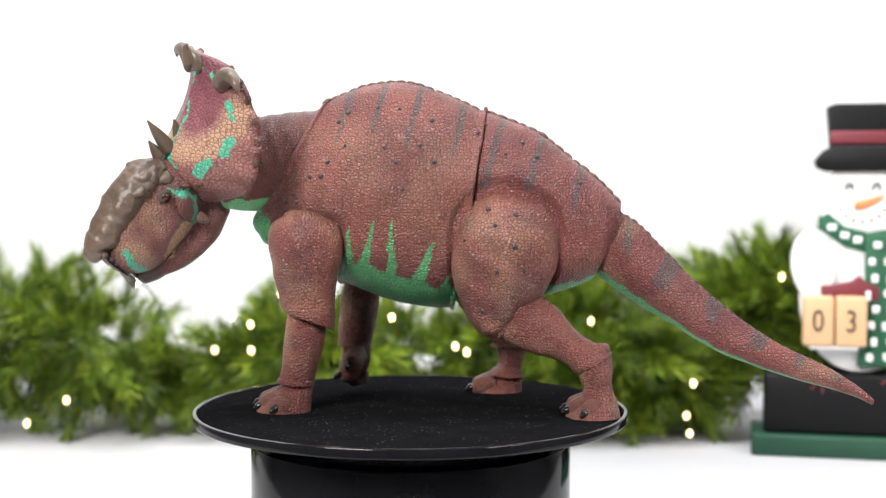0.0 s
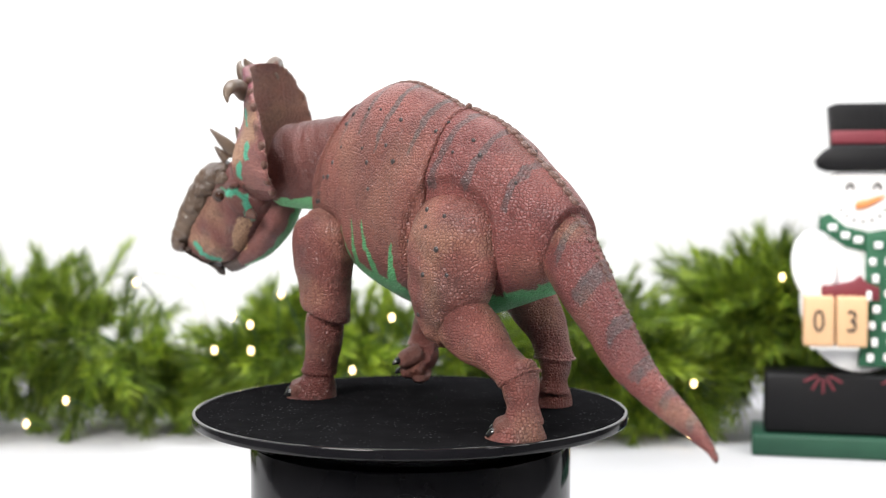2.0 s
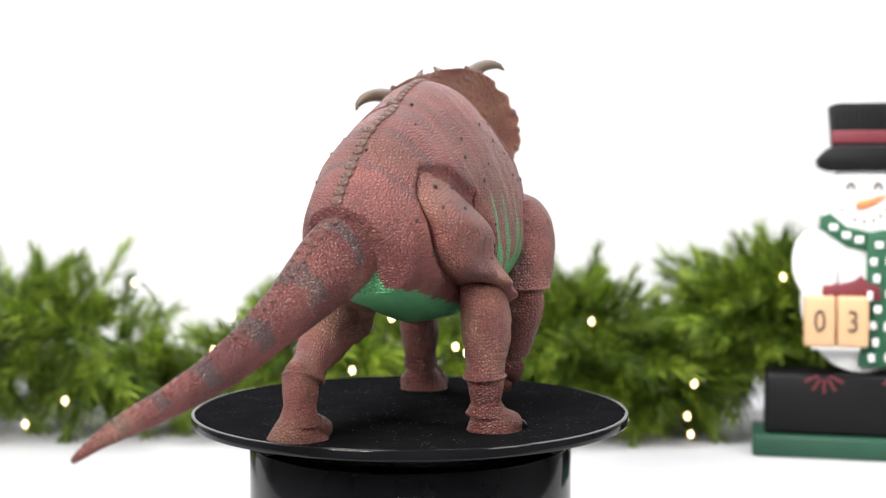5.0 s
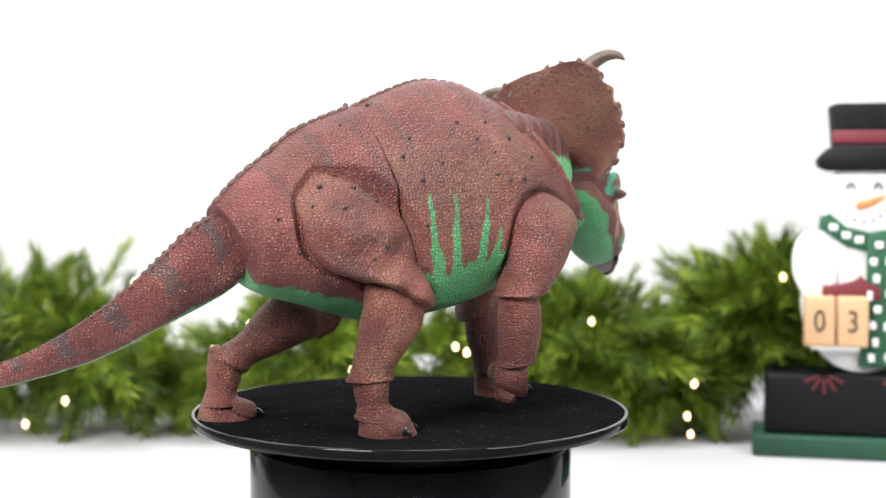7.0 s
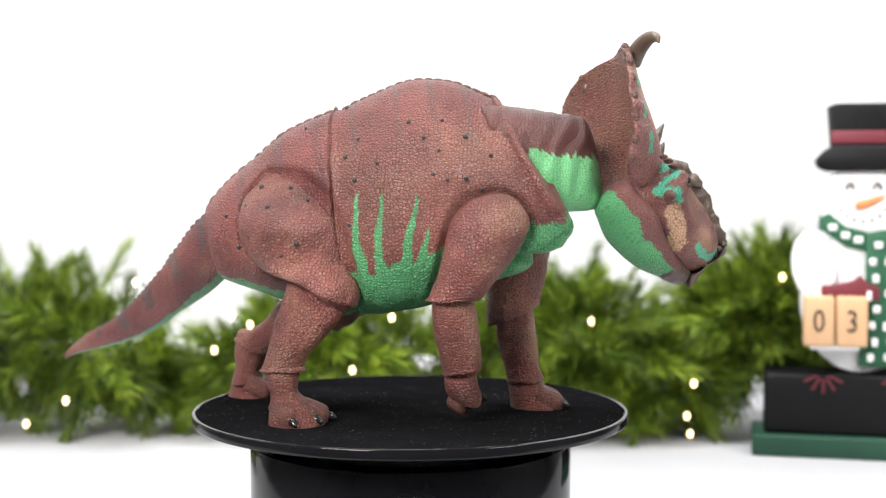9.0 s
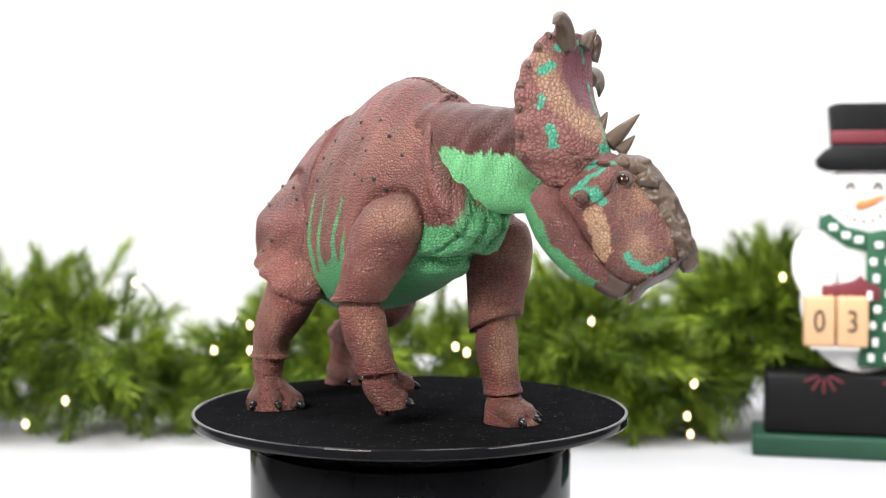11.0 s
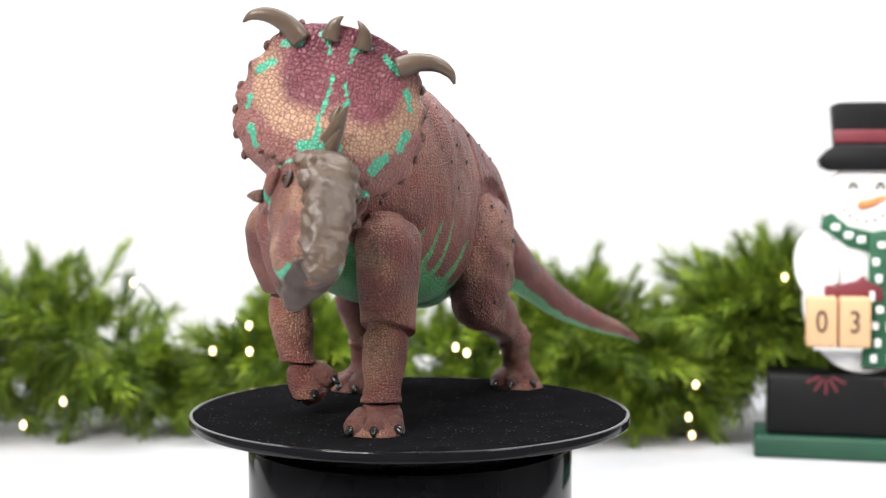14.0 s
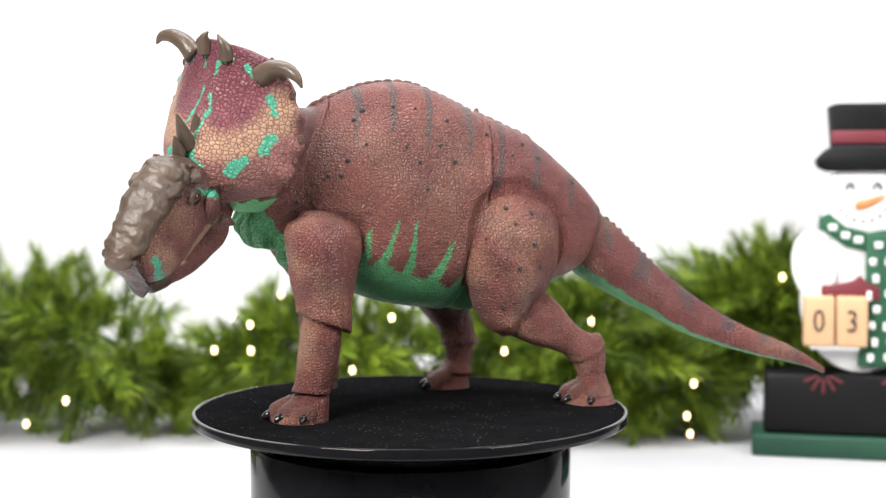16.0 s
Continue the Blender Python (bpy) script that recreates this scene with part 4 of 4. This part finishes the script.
        for bx, bz, br in ((0.006, 0.0062, 0.0034), (-0.001, 0.0078, 0.0030), (-0.008, 0.0085, 0.0026)):
            part("brow_scale", ball((br, br * 0.8, br * 0.55), (bx, s * (0.0195 + (0.006 - bx) * 0.6), bz)), SKIN_TOE, head)
        flare = ball((1, 1, 1), seg=28, rings=16)
        flare.transform(pose(0.0035, s * 0.0195, -0.0065, 0, -48, s * 24) @ Matrix.Diagonal((0.0125, 0.0042, 0.0062, 1)))
        part("cheek_plate", painted(flare, cheek_paint), SKIN_HEAD, head)
        part("cheek_horn", horn_mesh("cheek_horn", [(-0.0025, s * 0.0225, -0.0118, 0.0034), (-0.0048, s * 0.0256, -0.0126, 0.0027), (-0.0068, s * 0.0284, -0.0134, 0.0007)]), SKIN_SCUTE, head)
        for i in range(5):
            f = i / 4
            part("lip_knob", ball((0.0022, 0.0018, 0.0020), (0.0462 - 0.0150 * f, s * (0.0092 - 0.0025 * f), -0.0352 - 0.0115 * f), 10, 8), BEAK_MAT, head)
        horn = part("frill_horn", horn_mesh("frill_horn", [(-0.0120, s * 0.0240, 0.0650, 0.0054), (-0.0110, s * 0.0320, 0.0703, 0.0048), (-0.0105, s * 0.0415, 0.0722, 0.0039), (-0.0105, s * 0.0490, 0.0700, 0.0026), (-0.0115, s * 0.0528, 0.0655, 0.0006)], 18, 26), HORN, head, "curved grey-brown horn")
        horn.matrix_local = back
        rows = catmull(FRILL, 44)
        for n, i in enumerate(range(9, 40, 4)):
            x, z, w, sweep, th = rows[i]
            knob = part("edge_knob", knob_mesh, HORN if n > 3 else SKIN_SCUTE, head)
            knob.matrix_local = back @ Matrix.Translation((x - sweep - th * 0.35, s * (w - 0.0005), z)) @ Matrix.Rotation(s * 0.5, 4, "Z")
            knob.scale = (1.0 - 0.05 * (n % 3),) * 3
        horn = part("top_horn", horn_mesh("top_horn", [(-0.006, s * 0.008 - 0.003, 0.069, 0.0042), (-0.004, s * 0.0078 - 0.0035, 0.0742, 0.0034), (-0.002, s * 0.006 - 0.004, 0.0778, 0.0020), (-0.002, s * 0.0035 - 0.0045, 0.0805, 0.0005)], 16, 20), HORN, head, "short grey-brown horn")
        horn.matrix_local = back
    for a, b, r in (((0.007, 0.022), (0.0217, 0.0385), 0.0048), ((0.013, 0.018), (0.0200, 0.0270), 0.0036), ((0.001, 0.028), (0.0055, 0.0390), 0.0038)):
        part("forehead_horn", horn_mesh("forehead_horn", [(a[0], 0, a[1], r), ((a[0] + b[0]) / 2, 0, (a[1] + b[1]) / 2, r * 0.68), (b[0], 0, b[1], 0.0005)], 16, 20), HORN, head, "pointed dark forehead horn")
    return d


DINOSAUR = dinosaur()


# ---- snowman calendar ----
SNOW_POSE = pose(0.3790, 0.366, TABLE, 0, 0, -13)
PX = 0.000480   # metres a unit of the board's drawing


def board(points):
    """Points of the drawing (right of the middle, up from the table) as metres."""
    return [(x * PX, z * PX) for x, z in points]


def snowman():
    s = empty("snowman_calendar", "painted wooden snowman block calendar with black top hat and green scarf", "snowman decoration", m=SNOW_POSE)
    part("plinth", box((376 * PX, 0.072, 38 * PX), (0, 0, 19 * PX), 0.002), GREEN_BASE, s, "dark green plinth")
    part("base_block", box((334 * PX, 0.055, 108 * PX), (0, 0, 92 * PX), 0.003), HAT, s, "black block with red sprigs")
    oval = [(106 * math.cos(q), 275 + 128 * math.sin(q)) for q in (2 * math.pi * i / 40 for i in range(40)) if 275 + 128 * math.sin(q) > 146]
    part("body", prism(board(oval), 0.022), SNOW, s, "white painted snowman body")
    face = [(76 * math.cos(2 * math.pi * i / 32), 452 + 66 * math.sin(2 * math.pi * i / 32)) for i in range(32)]
    part("face", prism(board(face), 0.024), SNOW, s)
    for k in (-1, 1):
        arm = [(k * (84 + 38 * math.cos(q) + 4 * math.sin(q)), 338 + 62 * math.sin(q)) for q in (2 * math.pi * i / 28 for i in range(28))]
        a = part("arm", prism(board(arm), 0.016), SNOW, s)
        a.location = (0, -0.012, 0)
        part("blush", ball((9 * PX, 0.0008, 9 * PX), (k * 58 * PX, -0.0122, 448 * PX)), BLUSH, s)
        part("eye", horn_mesh("eye", [(x * PX, -0.0125, z * PX, 0.0011) for x, z in ((k * 23 - 6, 474), (k * 23 - 4, 481), (k * 23, 484), (k * 23 + 4, 481), (k * 23 + 6, 474))], 8, 12), INK, s)
    crown = part("hat", prism(board([(-62, 621), (-52, 510), (52, 510), (62, 621), (48, 626), (-48, 626)]), 0.030), HAT, s, "black ribbed top hat")
    for i in range(-5, 6):
        part("rib", box((3.0 * PX, 0.0016, 96 * PX), (i * 10.5 * PX, -0.0154, 568 * PX), 0.0004), HAT, crown)
    part("hat_band", prism(board([(-58, 578), (-56, 554), (56, 554), (58, 578)]), 0.034), MAROON, s, "maroon hat band")
    part("hat_brim", prism(board([(-82, 526), (-78, 513), (-62, 506), (62, 506), (78, 513), (82, 526), (76, 540), (52, 552), (-52, 552), (-68, 543)]), 0.040, 0.003), HAT, s)
    part("carrot_nose", horn_mesh("carrot_nose", [(x * PX, -0.014, z * PX, r * PX) for x, z, r in ((-14, 446, 5), (-8, 446, 8), (8, 450, 7), (22, 456, 5), (36, 463, 1.5))], 10, 14), CARROT, s, "orange carrot nose")
    for i in range(7):
        q = math.pi * (1.15 + 0.70 * i / 6)
        part("mouth_dot", ball((2.6 * PX, 0.0009, 2.6 * PX), (42 * math.cos(q) * PX, -0.0125, (455 + 38 * math.sin(q)) * PX), 8, 6), INK, s)
    scarf = part("scarf", prism(board([(-72, 425), (-58, 432), (-30, 408), (10, 398), (50, 405), (72, 425), (76, 400), (56, 376), (12, 362), (-30, 372), (-66, 398), (-74, 402)]), 0.030), SCARF_GREEN, s, "dark green scarf with white checks")
    tailpiece = part("scarf_end", prism(board([(6, 395), (60, 395), (66, 330), (60, 240), (56, 160), (-6, 160), (4, 250)]), 0.031), SCARF_GREEN, s, "hanging green scarf end with white checks")
    tailpiece.location = (0, -0.004, 0)
    for i in range(8):
        for j in range(2):
            wob = noise.noise((i * 1.7, j * 2.3, 0.5))
            part("check", box(((11 + 5 * wob) * PX, 0.0016, (14 - 6 * wob) * PX), ((14 + 26 * j + 7 * (i % 2) + 8 * wob) * PX, -0.0200, (178 + 28 * i + 6 * wob) * PX), 0.0005), SNOW, tailpiece)
    for x, z in ((-52, 407), (-30, 393), (-8, 385), (22, 382), (50, 392)):
        part("check", box((15 * PX, 0.0016, 12 * PX), (x * PX, -0.0152, z * PX), 0.0005), SNOW, scarf)
    part("mitten_tray", prism(board([(-70, 278), (28, 278), (28, 302), (6, 310), (-4, 322), (-16, 312), (-40, 306), (-70, 304)]), 0.016), MAROON, s, "maroon mitten above the blocks").location = (0, -0.014, 0)
    part("block_shelf", box((0.040, 0.026, 0.003), (-0.023, -0.020, 0.0938), 0.001), SNOW, s)
    for k in (-1, 1):
        for i in range(5):
            q = math.pi * (0.15 + 0.7 * i / 4)
            stroke_part = part("sprig_stroke", box((4.5 * PX, 0.0012, 26 * PX), (0, 0, 24 * PX), 0.0004), MAROON, s)
            stroke_part.location = (k * 66 * PX, -0.0278, 150 * PX)
            stroke_part.rotation_euler = (0, math.pi / 2 + q, 0)
    return s


SNOWMAN = snowman()


def digit_block(text, x):
    b = empty("calendar_block", "light wooden calendar block with a dark number %s" % text, "calendar block", "calendar blocks", SNOW_POSE @ pose(x, -0.026, 0.0953))
    part("block", box((0.0253, 0.020, 0.042), (0, 0, 0.021), 0.0022, 3), BLOCK, b)
    cu = bpy.data.curves.new("digit", "FONT")
    cu.body, cu.size, cu.align_x, cu.align_y, cu.extrude = text, 0.0265, "CENTER", "CENTER", 0.0003
    tmp = new("digit_shape", cu)
    me = bpy.data.meshes.new_from_object(tmp.evaluated_get(bpy.context.evaluated_depsgraph_get()))
    bpy.data.objects.remove(tmp)
    me.transform(pose(0, -0.0103, 0.0205, 90, 0, 0) @ Matrix.Diagonal((0.78, 1.0, 1.0, 1.0)))
    part("digit", me, INK, b, "printed %s" % text)
    return b


digit_block("0", -0.0363)
digit_block("3", -0.0095)


# ---- pine garland with fairy lights ----
GARLAND = [(-0.56, 0.47, -0.005, 0.105), (-0.40, 0.46, -0.004, 0.105), (-0.31, 0.46, -0.010, 0.095), (-0.245, 0.48, -0.050, 0.036), (-0.185, 0.47, -0.045, 0.045),
           (-0.128, 0.46, -0.018, 0.074), (-0.06, 0.48, -0.025, 0.065), (0.05, 0.48, -0.030, 0.065), (0.12, 0.47, -0.010, 0.085), (0.155, 0.46, -0.006, 0.098),
           (0.205, 0.46, -0.040, 0.070), (0.238, 0.47, -0.030, 0.052), (0.272, 0.47, 0.012, 0.036), (0.312, 0.47, 0.014, 0.092), (0.345, 0.47, 0.020, 0.092), (0.40, 0.48, 0.010, 0.065), (0.55, 0.48, 0.0, 0.07)]


def sprig_mesh(seed, length=0.062, count=120):
    rnd = random.Random(seed)
    verts, faces, mats = [], [], []

    def needle(a, b, w, k):
        t = (b - a).normalized()
        s = t.orthogonal().normalized()
        s = (Matrix.Rotation(rnd.uniform(0, 6.28), 3, t) @ s) * w
        n = t.cross(s).normalized() * w * 0.5
        mid = a.lerp(b, 0.55) + Vector((rnd.uniform(-1, 1), rnd.uniform(-1, 1), rnd.uniform(-1, 1))) * 0.0012
        i = len(verts)
        verts.extend(tuple(v) for v in (a - s * 0.7, a + s * 0.7, a + n, mid - s, mid + s, mid + n, b))
        for f in ((0, 1, 4, 3), (1, 2, 5, 4), (2, 0, 3, 5), (3, 4, 6), (4, 5, 6), (5, 3, 6)):
            faces.append(tuple(i + q for q in f))
            mats.append(k)

    needle(Vector((0, 0, 0)), Vector((0, 0, length)), 0.0011, 2)
    for i in range(count):
        f = (i + rnd.random()) / count
        q = rnd.uniform(0, 6.283)
        tilt = rnd.uniform(0.35, 0.95) * (1.1 - 0.5 * f)
        ln = rnd.uniform(0.022, 0.040) * (1 - 0.25 * f)
        dirn = Vector((math.sin(tilt) * math.cos(q), math.sin(tilt) * math.sin(q), math.cos(tilt)))
        a = Vector((0, 0, length * f))
        needle(a, a + dirn * ln, 0.0006, rnd.choice((0, 0, 1, 1, 2)))
    me = bpy.data.meshes.new("sprig")
    me.from_pydata(verts, [], faces)
    for m in NEEDLE_MATS:
        me.materials.append(m)
    me.polygons.foreach_set("material_index", mats)
    return me


def garland():
    g = empty("pine_garland", "artificial green pine garland lying along the table", "garland")
    rnd = random.Random(11)
    line = catmull(GARLAND, 160)
    part("stem", horn_mesh("stem", [(x, y, max(z, TABLE + 0.03), 0.003) for x, y, z, r in catmull(GARLAND, 60)], 8, 120), WIRE, g)
    meshes = [sprig_mesh(s, 0.045 + 0.006 * s) for s in range(5)]
    for i in range(1500):
        x, y, z, r = line[rnd.randrange(160)]
        q = rnd.uniform(0, 6.283)
        reach = Vector((rnd.uniform(-0.9, 0.9), math.cos(q) * 0.7, math.sin(q)))
        reach.normalize()
        off = reach * max(r - 0.045, 0.0) * rnd.uniform(0.0, 1.0)
        o = Vector((x, y, z)) + off
        o.z = max(o.z, TABLE + 0.022)
        if o.z + reach.z * 0.075 < TABLE + 0.012:
            reach.z = (TABLE + 0.012 - o.z) / 0.075
            reach.normalize()
        ob = part("sprig", meshes[i % 5], NEEDLE_MATS[0], g)
        ob.matrix_local = Matrix.Translation(o) @ reach.to_track_quat("Z", "Y").to_matrix().to_4x4() @ Matrix.Rotation(rnd.uniform(0, 6.28), 4, "Z") @ Matrix.Scale(rnd.uniform(0.75, 1.1) * (0.75 if r < 0.045 else 1.0) * (0.66 if reach.z > 0.45 else 1.0), 4)
    return g


garland()

BULBS = [(113, 710), (240, 500), (410, 560), (442, 575), (378, 620), (443, 621), (497, 520), (693, 562), (623, 656), (826, 624), (806, 614),
         (893, 622), (1047, 569), (1230, 680), (1218, 738), (42, 752), (1385, 490), (1224, 770)]


def fairy_lights():
    s = empty("fairy_lights", "string of small warm white fairy lights in the garland", "string lights")
    pts = []
    for px, py in BULBS:
        y = 0.385
        k = (y + 0.749) / 2290.0
        pts.append((0.0187 + (px - 784) * k, y, max(0.128 + (330 - py) * k, TABLE + 0.004)))
    for p in pts:
        b = part("bulb", ball((0.0024, 0.0024, 0.0034), p, 10, 8), GLOW, s, "glowing warm white bulb")
        part("socket", horn_mesh("socket", [(p[0], p[1] + 0.002, p[2], 0.002), (p[0], p[1] + 0.009, p[2] - 0.002, 0.0018)], 8, 4), WIRE, b)
    rows = []
    for p, q in zip(sorted(pts), sorted(pts)[1:]):
        rows.append((p[0], p[1] + 0.010, p[2] - 0.001, 0.0008))
        rows.append(((p[0] + q[0]) / 2, 0.46, max(min(p[2], q[2]) - 0.025, TABLE + 0.004), 0.0008))
    part("cable", horn_mesh("cable", rows, 6, 200), WIRE, s, "thin green cable")
    part("cable", horn_mesh("cable", [(-0.255, 0.47, 0.046, 0.0004), (-0.237, 0.46, 0.0451, 0.0004), (-0.221, 0.46, 0.0398, 0.0004), (-0.2094, 0.46, 0.0277, 0.0004), (-0.2025, 0.46, 0.0066, 0.0004), (-0.200, 0.46, -0.03, 0.0004)], 6, 40), WIRE_TAN, s, "thin tan cable")


fairy_lights()


def motions():
    rows = [(t * 0.5, t * 0.5 * RATE) for t in range(int(SECONDS * 2) + 1)]
    walk(PLATTER, [(t, pose(0, 0, -TABLE, 0, 0, a)) for t, a in rows])
    walk(DINOSAUR, [(t, pose(0, 0, 0, 0, 0, a)) for t, a in rows])


motions()
